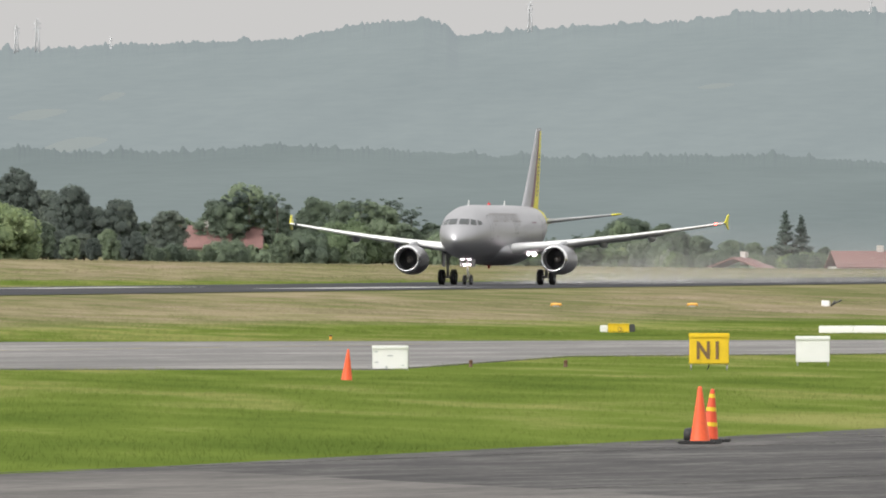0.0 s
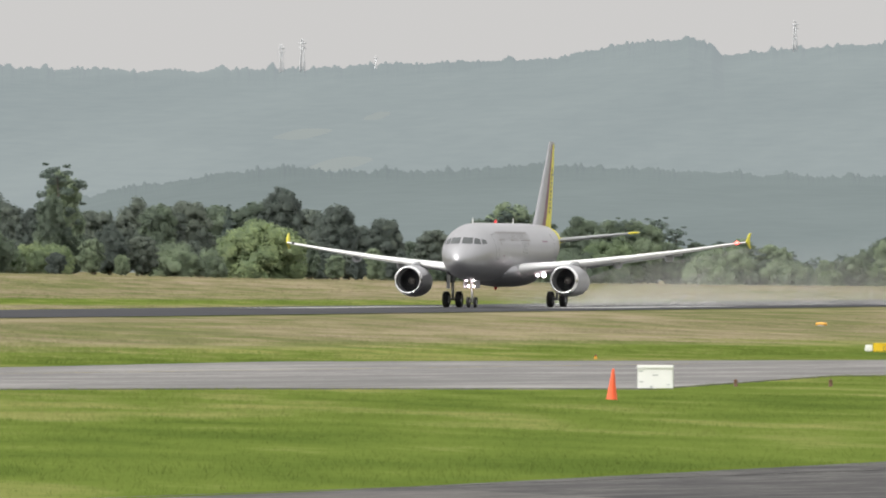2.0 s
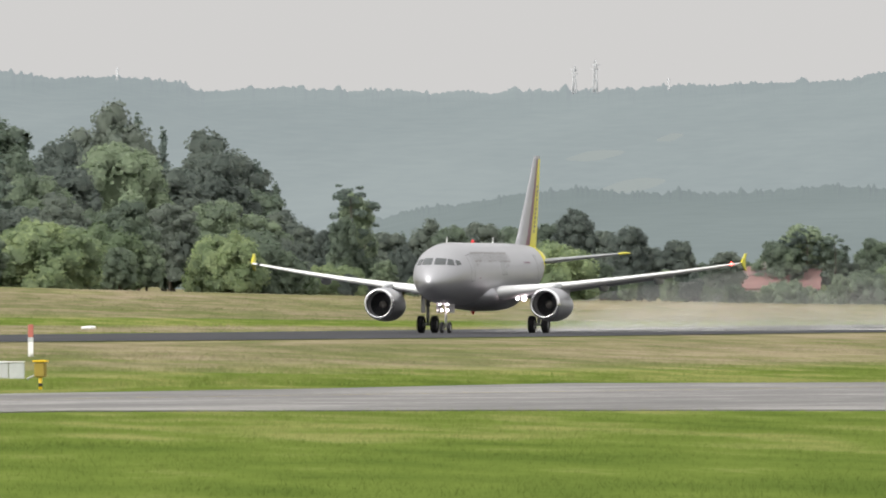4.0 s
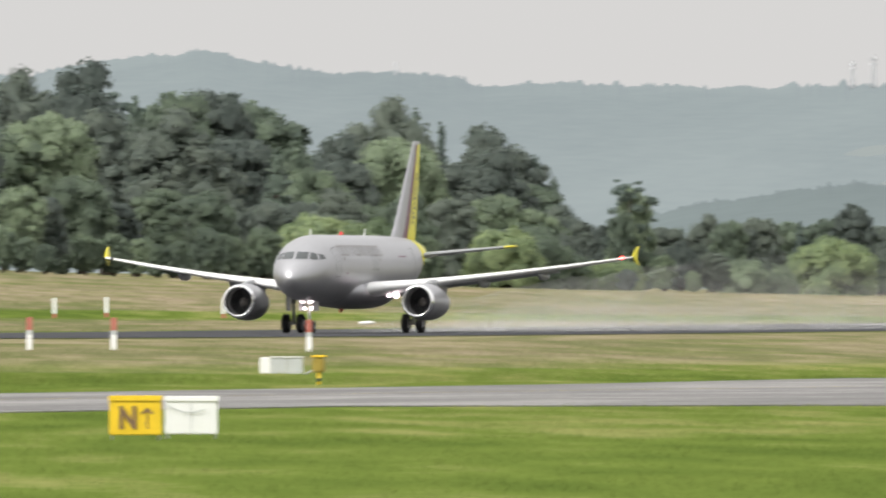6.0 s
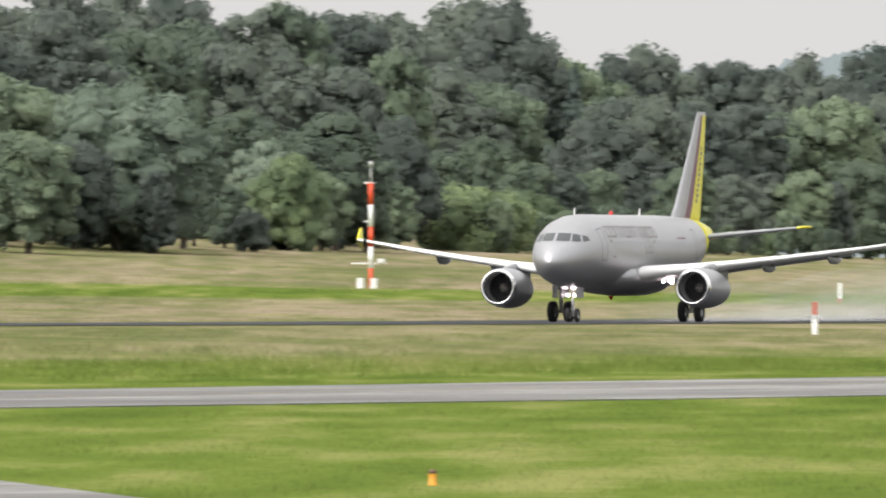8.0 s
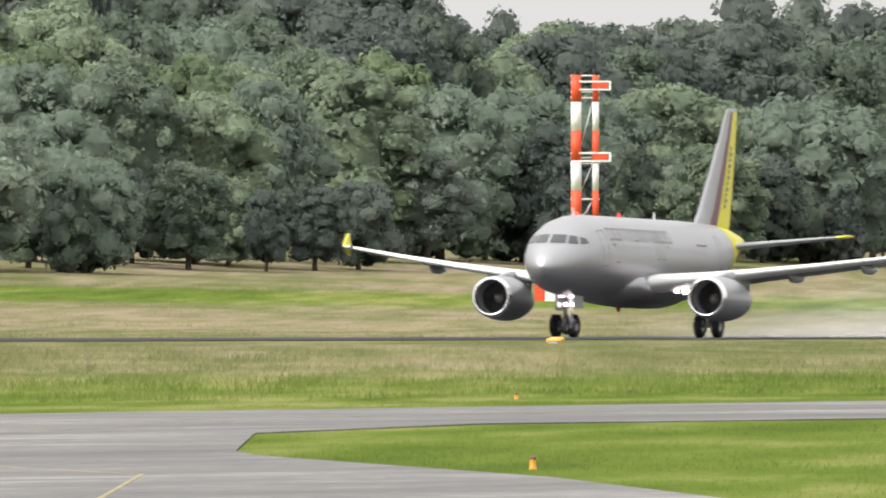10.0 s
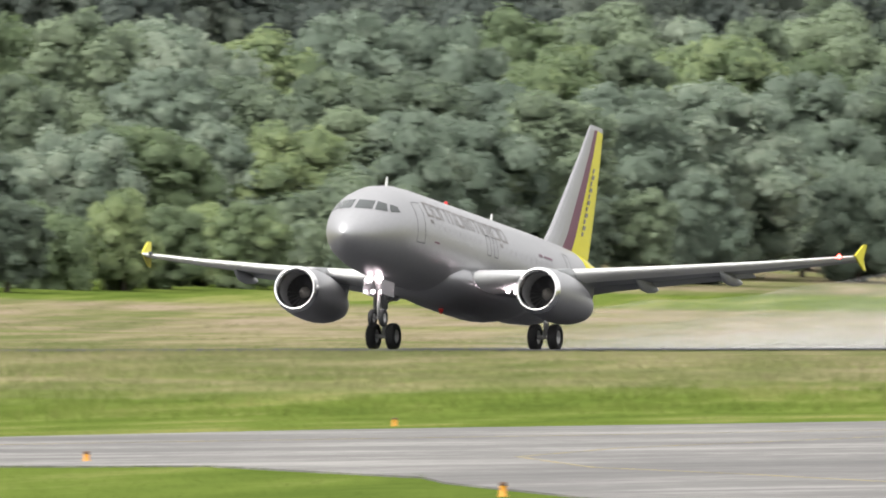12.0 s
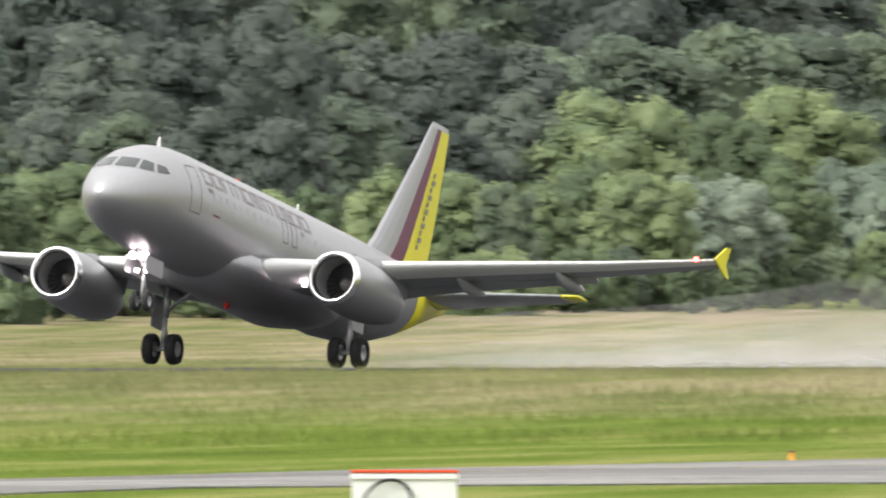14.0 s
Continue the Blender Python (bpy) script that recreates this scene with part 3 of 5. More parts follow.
def fin():
    """Swept fin: silver leading part, purple stripe, yellow behind."""
    secs = [(5.55, -8.5, 7.0, 0.05), (5.9, -9.6, 6.05, 0.085), (6.6, -10.45, 5.4, 0.09), (8.5, -12.2, 4.1, 0.09), (10.5, -14.0, 2.7, 0.09), (11.72, -14.98, 1.9, 0.085), (11.92, -15.2, 1.6, 0.05)]
    cuts = [0, 0.02, 0.08, 0.18, 0.31, 0.32, 0.53, 0.54, 0.7, 0.88, 1.0]
    bm = bmesh.new()
    rings = []
    for z, le, c, t in secs:
        half = [(le - q * c, t * c * (1.48 * math.sqrt(q) - 0.63 * q - 1.758 * q ** 2 + 1.42 * q ** 3 - 0.5 * q ** 4) + 0.003) for q in cuts]
        rings.append([(x, y, z) for x, y in half] + [(x, -y, z) for x, y in half[::-1]])
    k = len(cuts)

    def which(i, j):
        jj = j if j < k else 2 * k - 2 - j
        if i >= 5 or jj < 4:
            return 0
        return 1 if jj < 6 else 2
    loft(bm, rings, mats=which)
    for side in (1, -1):
        for i in range(11):
            q = i / 11
            z = 6.75 + 3.3 * q
            xr = -14.15 - 1.45 * q
            block = bmesh.new()
            for y in (side * (0.19 - 0.07 * q), side * (0.225 - 0.08 * q)):
                for a, b in ((0.06, 0.0), (-0.08 - 0.14 * (i % 2), 0.0), (-0.16 - 0.14 * (i % 2), 0.2), (-0.02, 0.2)):
                    block.verts.new((xr + a, y, z + b))
            block.verts.ensure_lookup_table()
            for f in ((0, 1, 2, 3), (7, 6, 5, 4), (0, 4, 5, 1), (1, 5, 6, 2), (2, 6, 7, 3), (3, 7, 4, 0)):
                block.faces.new([block.verts[k] for k in f])
            part("fin_block", block, INK, plane, "small dark livery block on the fin", False)
    part("fin", bm, [SILVER, BERRY, TAILYELLOW], plane, "tall fin, silver with purple stripe and yellow rear", False)


DUCT = plain("grey intake lining", (0.22, 0.22, 0.225), 0.6, 0.1)
SPINNER = plain("dull spinner paint", (0.15, 0.14, 0.13), 0.7)


def engine(side):
    m = Matrix.Translation((0.2, 5.75 * side, 1.78)) @ pose(0, 0, 0, 0, -1.5, -1.0 * side)
    bm = bmesh.new()
    turned(bm, [(6.02, 1.03), (5.6, 1.08), (4.9, 1.12), (4.0, 1.13), (3.1, 1.09), (2.3, 0.99), (1.6, 0.85), (0.95, 0.68), (0.9, 0.6), (1.3, 0.58)], m)
    e = part("engine", bm, SILVER, plane, "silver engine cowl")
    bm = bmesh.new()
    turned(bm, [(6.02, 1.033), (6.2, 1.0), (6.3, 0.95), (6.33, 0.9), (6.28, 0.85), (6.15, 0.815), (5.95, 0.8)], m)
    part("intake_lip", bm, CHROME, e, "bright polished intake lip")
    bm = bmesh.new()
    turned(bm, [(5.95, 0.8), (5.5, 0.8), (5.0, 0.82), (4.8, 0.82), (4.8, 0.3)], m)
    part("intake_duct", bm, DUCT, e, "dark intake duct")
    bm = bmesh.new()
    turned(bm, [(5.32, 0.0), (5.28, 0.08), (5.1, 0.2), (4.85, 0.29)], m, 18)
    part("spinner", bm, SPINNER, e, "dull grey-brown spinner")
    bm = bmesh.new()
    bm.faces.new([bm.verts.new(p) for p in ((5.0, -0.03, 0.26), (4.88, 0.06, 0.26), (4.86, 0.15, 0.8), (5.02, -0.07, 0.8))])
    first = part("fan_blade", bm, DARKMETAL, e, "dark fan blade", False)
    first.matrix_basis = m
    for i in range(1, 22):
        o = new("fan_blade", first.data)
        o.parent = e
        o.matrix_basis = m @ Matrix.Rotation(math.tau * i / 22, 4, "X")
    bm = bmesh.new()
    loft(bm, [[(4.9, 5.75 * side - 0.1, 2.95), (4.9, 5.75 * side + 0.1, 2.95), (4.7, 5.75 * side + 0.1, 3.02), (4.7, 5.75 * side - 0.1, 3.02)],
              [(3.2, 5.75 * side - 0.2, 2.7), (3.2, 5.75 * side + 0.2, 2.7), (3.0, 5.75 * side + 0.2, 3.28), (3.0, 5.75 * side - 0.2, 3.28)],
              [(-0.2, 5.75 * side - 0.12, 2.3), (-0.2, 5.75 * side + 0.12, 2.3), (-0.4, 5.75 * side + 0.12, 3.0), (-0.4, 5.75 * side - 0.12, 3.0)]])
    part("pylon", bm, WINGGREY, e)
    bm = bmesh.new()
    turned(bm, [(1.8, 0.45), (1.0, 0.38), (0.6, 0.27), (0.35, 0.14)], m, 18)
    part("exhaust_cone", bm, DARKMETAL, e)


def tyre(bm, x, y, z, r, w):
    mm = Matrix.Translation((x, y, z)) @ Matrix.Rotation(radians(90), 4, "Z")
    turned(bm, [(-w * 0.3, r * 0.5), (-w * 0.48, r * 0.62), (-w * 0.5, r * 0.8), (-w * 0.42, r * 0.94), (-w * 0.25, r), (w * 0.25, r), (w * 0.42, r * 0.94), (w * 0.5, r * 0.8),
                (w * 0.48, r * 0.62), (w * 0.3, r * 0.5)], mm, 26)


def rim(bm, x, y, z, r, w):
    mm = Matrix.Translation((x, y, z)) @ Matrix.Rotation(radians(90), 4, "Z")
    turned(bm, [(-w * 0.2, 0.0), (-w * 0.2, r * 0.3), (-w * 0.32, r * 0.36), (-w * 0.34, r * 0.52), (w * 0.34, r * 0.52), (w * 0.32, r * 0.36), (w * 0.2, r * 0.3), (w * 0.2, 0.0)], mm, 18)


def gear(x, y, r, w, gap, top, thick, name):
    bm = bmesh.new()
    tube(bm, (x, y, r), (x, y, r + (top - r) * 0.55), thick * 0.7)
    tube(bm, (x, y, r + (top - r) * 0.5), (x, y, top), thick)
    tube(bm, (x, y - gap, r), (x, y + gap, r), thick * 0.6)
    g = part(name, bm, STRUT, plane, "grey landing gear leg")
    bm = bmesh.new()
    if y:
        s = math.copysign(1, y)
        tube(bm, (x, y, r + (top - r) * 0.6), (x, y - s * 1.5, top + 0.1), thick * 0.5)
    else:
        tube(bm, (x, y, r + (top - r) * 0.5), (x + 1.4, y, top + 0.1), thick * 0.5)
    tube(bm, (x - 0.25, y, r + 0.15), (x - 0.35, y, r + 0.5), thick * 0.3)
    tube(bm, (x - 0.35, y, r + 0.5), (x - 0.1, y, r + 0.9), thick * 0.3)
    part("brace", bm, STRUT, g)
    for s in (-1, 1):
        bm = bmesh.new()
        tyre(bm, x, y + s * gap, r, r, w)
        wheel = part("wheel", bm, RUBBER, g, "black tyre")
        bm = bmesh.new()
        rim(bm, x, y + s * gap, r, r, w)
        part("rim", bm, STRUT, wheel, "grey wheel rim")
    return g


for s in (1, -1):
    wing(s), stabiliser(s), engine(s)
fin()
MAIN_GEARS = []
for s in (1, -1):
    g = gear(0, 3.795 * s, 0.585, 0.43, 0.464, 3.0, 0.15, "main_gear")
    MAIN_GEARS.append(g)
    bm = bmesh.new()
    box(bm, -0.5, 0.6, 3.795 * s + 0.28 * s, 3.795 * s + 0.33 * s, 1.35, 2.6, 0.015)
    part("gear_door", bm, SILVER, g)
ng = gear(11.04, 0, 0.38, 0.22, 0.25, 2.6, 0.09, "nose_gear")
for s in (1, -1):
    bm = bmesh.new()
    box(bm, 10.3, 11.9, 0.42 * s - 0.015, 0.42 * s + 0.015, 1.35, 2.0, 0.01)
    part("gear_door", bm, SILVER, ng)


def lamp(parent, x, y, z, r, material=None, label="lit white lamp"):
    bm = bmesh.new()
    turned(bm, [(0.05, 0.0), (0.045, r * 0.5), (0.03, r * 0.85), (0.0, r), (-0.1, r * 0.9), (-0.16, r * 0.4), (-0.17, 0.0)], Matrix.Translation((x, y, z)), 16)
    return part("lamp", bm, material or LAMP, parent, label)


for y, z, r in ((0.24, 2.0, 0.17), (-0.24, 2.0, 0.15), (0.2, 1.5, 0.09), (-0.2, 1.5, 0.09), (0.2, 2.38, 0.05), (-0.2, 2.38, 0.05)):
    lamp(ng, 11.7 if z > 1.6 else 11.3, y, z, r)
lamp(plane, 2.9, 3.45, 2.3, 0.17)
lamp(plane, 2.9, 3.0, 2.28, 0.1)

for x, h in ((10.7, 0.42), (-2.8, 0.4)):
    bm = bmesh.new()
    z0 = hull_at(x)[0] + hull_at(x)[2] - 0.02
    loft(bm, [[(x + 0.2, 0.015, z0), (x + 0.2, -0.015, z0), (x - 0.15, -0.015, z0), (x - 0.15, 0.015, z0)],
              [(x + 0.02, 0.008, z0 + h), (x + 0.02, -0.008, z0 + h), (x - 0.13, -0.008, z0 + h), (x - 0.13, 0.008, z0 + h)]])
    part("antenna", bm, WHITE, plane, "white blade antenna", False)
BEACON = plain("red beacon glass", (0.6, 0.03, 0.03), 0.2)
for z, k in ((6.0, 1), (1.46, -1)):
    bm = bmesh.new()
    turned(bm, [(0.0, 0.13), (0.06 * k, 0.13), (0.08 * k, 0.1), (0.19 * k, 0.08), (0.23 * k, 0.0)], Matrix.Translation((3.1, 0, z)) @ Matrix.Rotation(radians(-90), 4, "Y"), 14)
    part("beacon", bm, BEACON, plane, "red beacon dome")
# seconds, place along the runway, height of the hull's base, nose-up degrees, how far the main and the nose legs have sprung out
ROLL = [
    (0.0, 1560.7, 2.23, 0.00, 0, 0),
    (0.5, 1539.5, 2.18, 0.00, 0, 0),
    (1.0, 1516.1, 2.12, 0.00, 0, 0),
    (1.5, 1493.4, 2.06, 0.00, 0, 0),
    (2.0, 1468.9, 2.00, 0.00, 0, 0),
    (2.5, 1445.6, 1.94, 0.00, 0, 0),
    (3.0, 1419.9, 1.88, 0.00, 0, 0),
    (3.5, 1395.4, 1.82, 0.00, 0, 0),
    (3.7, 1385.3, 1.79, 0.00, 0, 0),
    (5.8, 1270.3, 1.52, 0.00, 0, 0),
    (6.0, 1258.7, 1.49, 0.00, 0, 0),
    (6.5, 1231.1, 1.43, 0.00, 0, 0),
    (7.0, 1201.8, 1.38, 0.00, 0, 0),
    (7.5, 1172.8, 1.34, 0.00, 0, 0),
    (8.0, 1141.1, 1.31, 0.00, 0, 0),
    (8.5, 1111.2, 1.30, 0.00, 0, 0),
    (9.0, 1078.1, 1.29, 0.00, 0, 0),
    (9.2, 1065.3, 1.29, 0.00, 0, 0),
    (11.3, 925.6, 1.27, 4.54, 0, 0.12),
    (11.5, 911.2, 1.24, 5.24, 0, 0.2),
    (12.0, 874.4, 1.25, 6.65, 0, 0.25),
    (12.5, 839.8, 1.26, 7.42, 0, 0.28),
    (13.0, 801.5, 1.32, 8.50, 0.1, 0.3),
    (13.5, 765.8, 1.45, 9.60, 0.24, 0.3),
    (14.0, 726.9, 1.74, 10.36, 0.36, 0.3),
]

# ---- airfield things ----
def standing(name, x, y, label, category, group="", turn=0.0, lift=0.0):
    return empty(name, pose(x, y, ground_z(x, y) + lift, 0, 0, turn), label, category, group)


def lettering(word, size, x, z, material, parent, depth=0.006):
    cu = bpy.data.curves.new("letter", "FONT")
    cu.body, cu.size, cu.extrude, cu.align_x = word, size, depth, "CENTER"
    cu.offset = 0.02
    tmp = new("letter", cu)
    dg = bpy.context.evaluated_depsgraph_get()
    me = bpy.data.meshes.new_from_object(tmp.evaluated_get(dg))
    bpy.data.objects.remove(tmp)
    me.materials.clear()
    me.materials.append(material)
    ob = new("letter", me)
    ob.parent = parent
    ob.matrix_basis = Matrix.Translation((x, -0.13, z)) @ Matrix.Rotation(radians(90), 4, "X") @ Matrix.Diagonal((0.78, 1, 1, 1))
    return tagged(ob, "grey-brown letter")


SIGN_INK = plain("sign letters", (0.2, 0.12, 0.06), 0.6)
STEEL = plain("galvanised steel", (0.45, 0.46, 0.47), 0.45, 0.6)
GREYBOX = plain("grey cabinet paint", (0.5, 0.52, 0.52), 0.55)


def cone(x, y, h, banded, lean, label, base=True):
    c = standing("traffic_cone", x, y, label, "traffic cone", lift=0.03 if x > -57 else 0)
    tilt = Matrix.Rotation(radians(lean), 4, "Y")
    prof = [(0.04, 0.14), (0.07, 0.133), (0.5, 0.082), (0.96, 0.03), (0.985, 0.026), (1.0, 0.0)]
    up = tilt @ Matrix.Rotation(radians(-90), 4, "Y")
    bm = bmesh.new()
    turned(bm, [(z * h, r * (h / 0.78)) for z, r in prof], up, 24)
    part("cone_body", bm, RED if banded else ORANGE, c)
    if base:
        bm = bmesh.new()
        box(bm, -0.27, 0.27, -0.24, 0.24, 0.0, 0.045, 0.015)
        part("base", bm, BLACK, c, "black rubber base")
    if banded:
        for z in (0.3, 0.58, 0.83):
            bm = bmesh.new()
            r = lambda q: np.interp(q, [k[0] for k in prof], [k[1] for k in prof]) * h / 0.78 + 0.004
            turned(bm, [(z * h, r(z)), ((z + 0.075) * h, r(z + 0.075))], up, 24)
            part("band", bm, YELLOW, c, "yellow reflective band")
    return c


cone(-54.8, 283.1, 0.79, False, 0, "tall faded orange traffic cone on a black base")
cone(-55.35, 286.6, 0.74, True, 4, "orange traffic cone with yellow bands behind another cone")
c2 = cone(-99.8, 473.0, 0.74, False, 3, "lone faded orange cone in the grass", False)
bm = bmesh.new()
turned(bm, [(-0.06, 0.0), (-0.06, 0.09), (-0.03, 0.11), (0.03, 0.11), (0.06, 0.09), (0.06, 0.0)], Matrix.Translation((0, 0, 0)), 16)
weight = empty("rubber_weight", pose(-55.05, 283.6, 0.14), "black rubber weight beside the cones", "weight")
part("block", bm, BLACK, weight, "black rubber block")


def sign(x, y, w, h, leg, word, label, face, arrow=False, divided=False, box_depth=0.24, bare=False, lid=None):
    """A box sign on short legs; its front looks along its own -y."""
    s = standing("taxiway_sign" if word else "sign_box", x, y, label, "airfield sign", "airfield signs", turn=math.degrees(math.atan2(-x, y)))
    bm = bmesh.new()
    box(bm, -w / 2, w / 2, -0.11, box_depth - 0.11, leg, leg + h, 0.02)
    part("panel", bm, face, s)
    bm = bmesh.new()
    box(bm, -w / 2 - 0.015, w / 2 + 0.015, -0.14, box_depth - 0.08, leg + h * 0.87, leg + h + 0.015, 0.015)
    part("lid", bm, lid or face, s)
    for k in (-1, 1):
        bm = bmesh.new()
        tube(bm, (k * (w / 2 - 0.05), 0, -0.05), (k * (w / 2 - 0.05), 0, leg + 0.02), 0.022, 0.022, 8)
        part("leg", bm, STEEL, s)
    if divided:
        bm = bmesh.new()
        box(bm, -0.006, 0.006, -0.122, -0.1, leg + 0.02, leg + h * 0.85)
        part("joint", bm, GREYBOX, s, "grey joint between two panels")
    if word:
        for letter, at in zip(word, (-0.15, 0.2)):
            lettering(letter, h * 0.8, w * at, leg + h * 0.18, SIGN_INK, s)
    if arrow:
        bm = bmesh.new()
        box(bm, w * 0.22 - 0.014, w * 0.22 + 0.014, -0.125, -0.112, leg + h * 0.16, leg + h * 0.64)
        for k in (-1, 1):
            vs = [bm.verts.new((w * 0.22 + dx * k, -0.124, leg + h * dz)) for dx, dz in ((0, 0.72), (0.11, 0.58), (0.11, 0.52), (0, 0.62))]
            bm.faces.new(vs if k < 0 else vs[::-1])
        part("arrow", bm, SIGN_INK, s, "grey-brown arrow pointing up")
    return s


def cable(parent, pts, r, material):
    cu = bpy.data.curves.new("cable", "CURVE")
    cu.dimensions, cu.bevel_depth, cu.bevel_resolution = "3D", r, 2
    sp = cu.splines.new("BEZIER")
    sp.bezier_points.add(len(pts) - 1)
    for p, c in zip(sp.bezier_points, pts):
        p.co, p.handle_left_type, p.handle_right_type = c, "AUTO", "AUTO"
    tmp = new("cable", cu)
    me = bpy.data.meshes.new_from_object(tmp.evaluated_get(bpy.context.evaluated_depsgraph_get()))
    bpy.data.objects.remove(tmp)
    me.materials.append(material)
    ob = new("cable", me)
    ob.parent = parent
    return tagged(ob, "dark hanging cable")


s = sign(-103.9, 538.0, 1.03, 0.78, 0.16, "N1", "yellow taxiway sign lettered N1 on thin legs", YELLOW)
cable(s, [(0.0, 0.05, 0.2), (-0.02, 0.0, 0.06), (-0.06, 0.0, 0.0)], 0.012, BLACK)
sign(-106.2, 564.8, 0.92, 0.7, 0.1, "", "plain white sign box seen from its back", WHITE)
sb = sign(-112.0, 536.3, 0.92, 0.6, 0.02, "", "worn white sign box with dirt marks", WHITE)
bm = bmesh.new()
box(bm, 0.44, 0.47, 0.14, 0.4, 0.0, 0.58, 0.01)
part("side_panel", bm, WHITE, sb)
for x, z, w, h in ((-0.36, 0.2, 0.1, 0.035), (-0.37, 0.47, 0.12, 0.03), (0.0, 0.37, 0.14, 0.03), (-0.1, 0.07, 0.06, 0.06), (0.33, 0.12, 0.07, 0.03)):
    bm = bmesh.new()
    box(bm, x - w / 2, x + w / 2, -0.115, -0.108, z - h / 2, z + h / 2)
    part("dirt_mark", bm, GREYBOX, sb, "grey dirt mark")
sign(-99.7, 378.5, 0.97, 0.72, 0.09, "N", "yellow taxiway sign with N and an arrow", YELLOW, arrow=True)
s = sign(-99.36, 381.3, 0.99, 0.70, 0.09, "", "white two-panel sign back beside a yellow sign", WHITE, divided=True)
cable(s, [(-0.5, -0.15, 0.66), (-0.3, -0.15, 0.56), (0.0, -0.15, 0.5), (0.25, -0.15, 0.56)], 0.01, GREYBOX)
s = sign(-104.5, 243.8, 1.32, 0.54, 0.03, "", "white sign box with a red top edge and a cable loop", WHITE, box_depth=0.3)
bm = bmesh.new()
box(bm, -0.68, 0.68, -0.15, 0.22, 0.586, 0.625, 0.01)
part("top_edge", bm, RED, s, "red top edge")
cable(s, [(-0.55, -0.17, 0.1), (-0.45, -0.17, 0.36), (-0.15, -0.17, 0.5), (0.05, -0.17, 0.38), (0.1, -0.17, 0.1)], 0.02, BLACK)

# yellow sign box and white barrier board beyond the taxiway
s = sign(-187.1, 947, 0.95, 0.4, 0.02, "", "small yellow sign box in uncut grass", YELLOW)
bm = bmesh.new()
box(bm, -0.85, -0.5, -0.05, 0.15, 0.05, 0.36, 0.03)
part("side_box", bm, WHITE, s, "white side box")
bm = bmesh.new()
box(bm, 0.5, 0.75, -0.05, 0.2, 0.05, 0.4, 0.03)
part("rear_box", bm, DARKMETAL, s, "dark rear box")
bm = bmesh.new()
turned(bm, [(0.0, 0.07), (0.0, 0.1), (0.01, 0.1), (0.01, 0.07)], Matrix.Translation((0.05, -0.12, 0.17)) @ Matrix.Rotation(radians(90), 4, "Z"), 14)
part("emblem", bm, SIGN_INK, s, "dark ring mark")
b = standing("barrier_board", -177.2, 950.4, "long low white barrier board on the grass", "barrier", turn=3)
for i in range(4):
    bm = bmesh.new()
    box(bm, i * 1.6 - 1.2, i * 1.6 + 0.37, -0.1, 0.1, 0.0, 0.34, 0.03)
    part("board", bm, WHITE, b)

AMBER = plain("amber plastic", (0.75, 0.33, 0.03), 0.5)
CAP = plain("lamp cap", (0.12, 0.06, 0.03), 0.5)
# edge lights of the taxiway: short yellow stems with dark caps
def edge_light(x, y, tall=0.3, cap=BLACK, body=AMBER, label="yellow taxiway edge light with a dark cap", name="edge_light"):
    o = standing(name, x, y, label, "edge light", "airfield lights")
    bm = bmesh.new()
    turned(bm, [(0.0, 0.06), (0.02, 0.06), (0.03, 0.05), (tall * 0.6, 0.048), (tall * 0.72, 0.052)], Matrix.Rotation(radians(-90), 4, "Y"), 12)
    part("stem", bm, body, o)
    bm = bmesh.new()
    turned(bm, [(tall * 0.72, 0.052), (tall * 0.8, 0.056), (tall * 0.95, 0.042), (tall, 0.0)], Matrix.Rotation(radians(-90), 4, "Y"), 12)
    part("cap", bm, cap, o, "dark lamp cap")
    return o


for x, y in ((-94.0, 294.9), (-71.7, 248.7), (-175.6, 549.4), (-121.2, 308.5), (-123.7, 322.4), (-163.7, 446.0), (-93.7, 259.4), (-151.2, 371.4), (-113.8, 555.5), (-111.3, 556.0), (-175.7, 829.6)):
    edge_light(x, y, 0.2, CAP, CAP if 550 < y < 560 else AMBER)
FITTING = plain("orange-yellow fitting", (0.8, 0.42, 0.08))
# runway edge lights: flat orange-yellow fittings
for x, y in ((-246.9, 1230.5), (-243.9, 1257.6), (-279.3, 879.7), (-273.5, 861), (-362.2, 1438.1), (-363.3, 1444)):
    white = x < -300
    o = standing("runway_light", x, y, "flat white runway fitting" if white else "flat orange runway edge light", "runway light", "airfield lights")
    bm = bmesh.new()
    loft(bm, [circle(-0.34, 0, 0.1, 0.03, 0.04, 10), circle(-0.3, 0, 0.12, 0.12, 0.09, 10), circle(0.0, 0, 0.13, 0.16, 0.11, 10), circle(0.3, 0, 0.12, 0.12, 0.09, 10), circle(0.34, 0, 0.1, 0.03, 0.04, 10)])
    part("housing", bm, WHITE if white else FITTING, o)
    bm = bmesh.new()
    box(bm, -0.2, 0.2, -0.15, 0.15, -0.05, 0.06, 0.01)
    part("base", bm, STEEL, o)
o = standing("instrument_box", -240.9, 1286.6, "small white instrument box with a dark arm", "instrument box")
bm = bmesh.new()
box(bm, -0.45, 0.05, -0.2, 0.2, 0, 0.36, 0.03)
part("case", bm, WHITE, o)
bm = bmesh.new()
tube(bm, (0.1, 0, 0.0), (0.4, 0, 0.35), 0.06)
tube(bm, (0.2, 0, 0.1), (0.8, 0, 0.4), 0.05)
part("arm", bm, DARKMETAL, o, "dark bent arm")

FADED = plain("faded red paint", (0.42, 0.13, 0.1), 0.7)
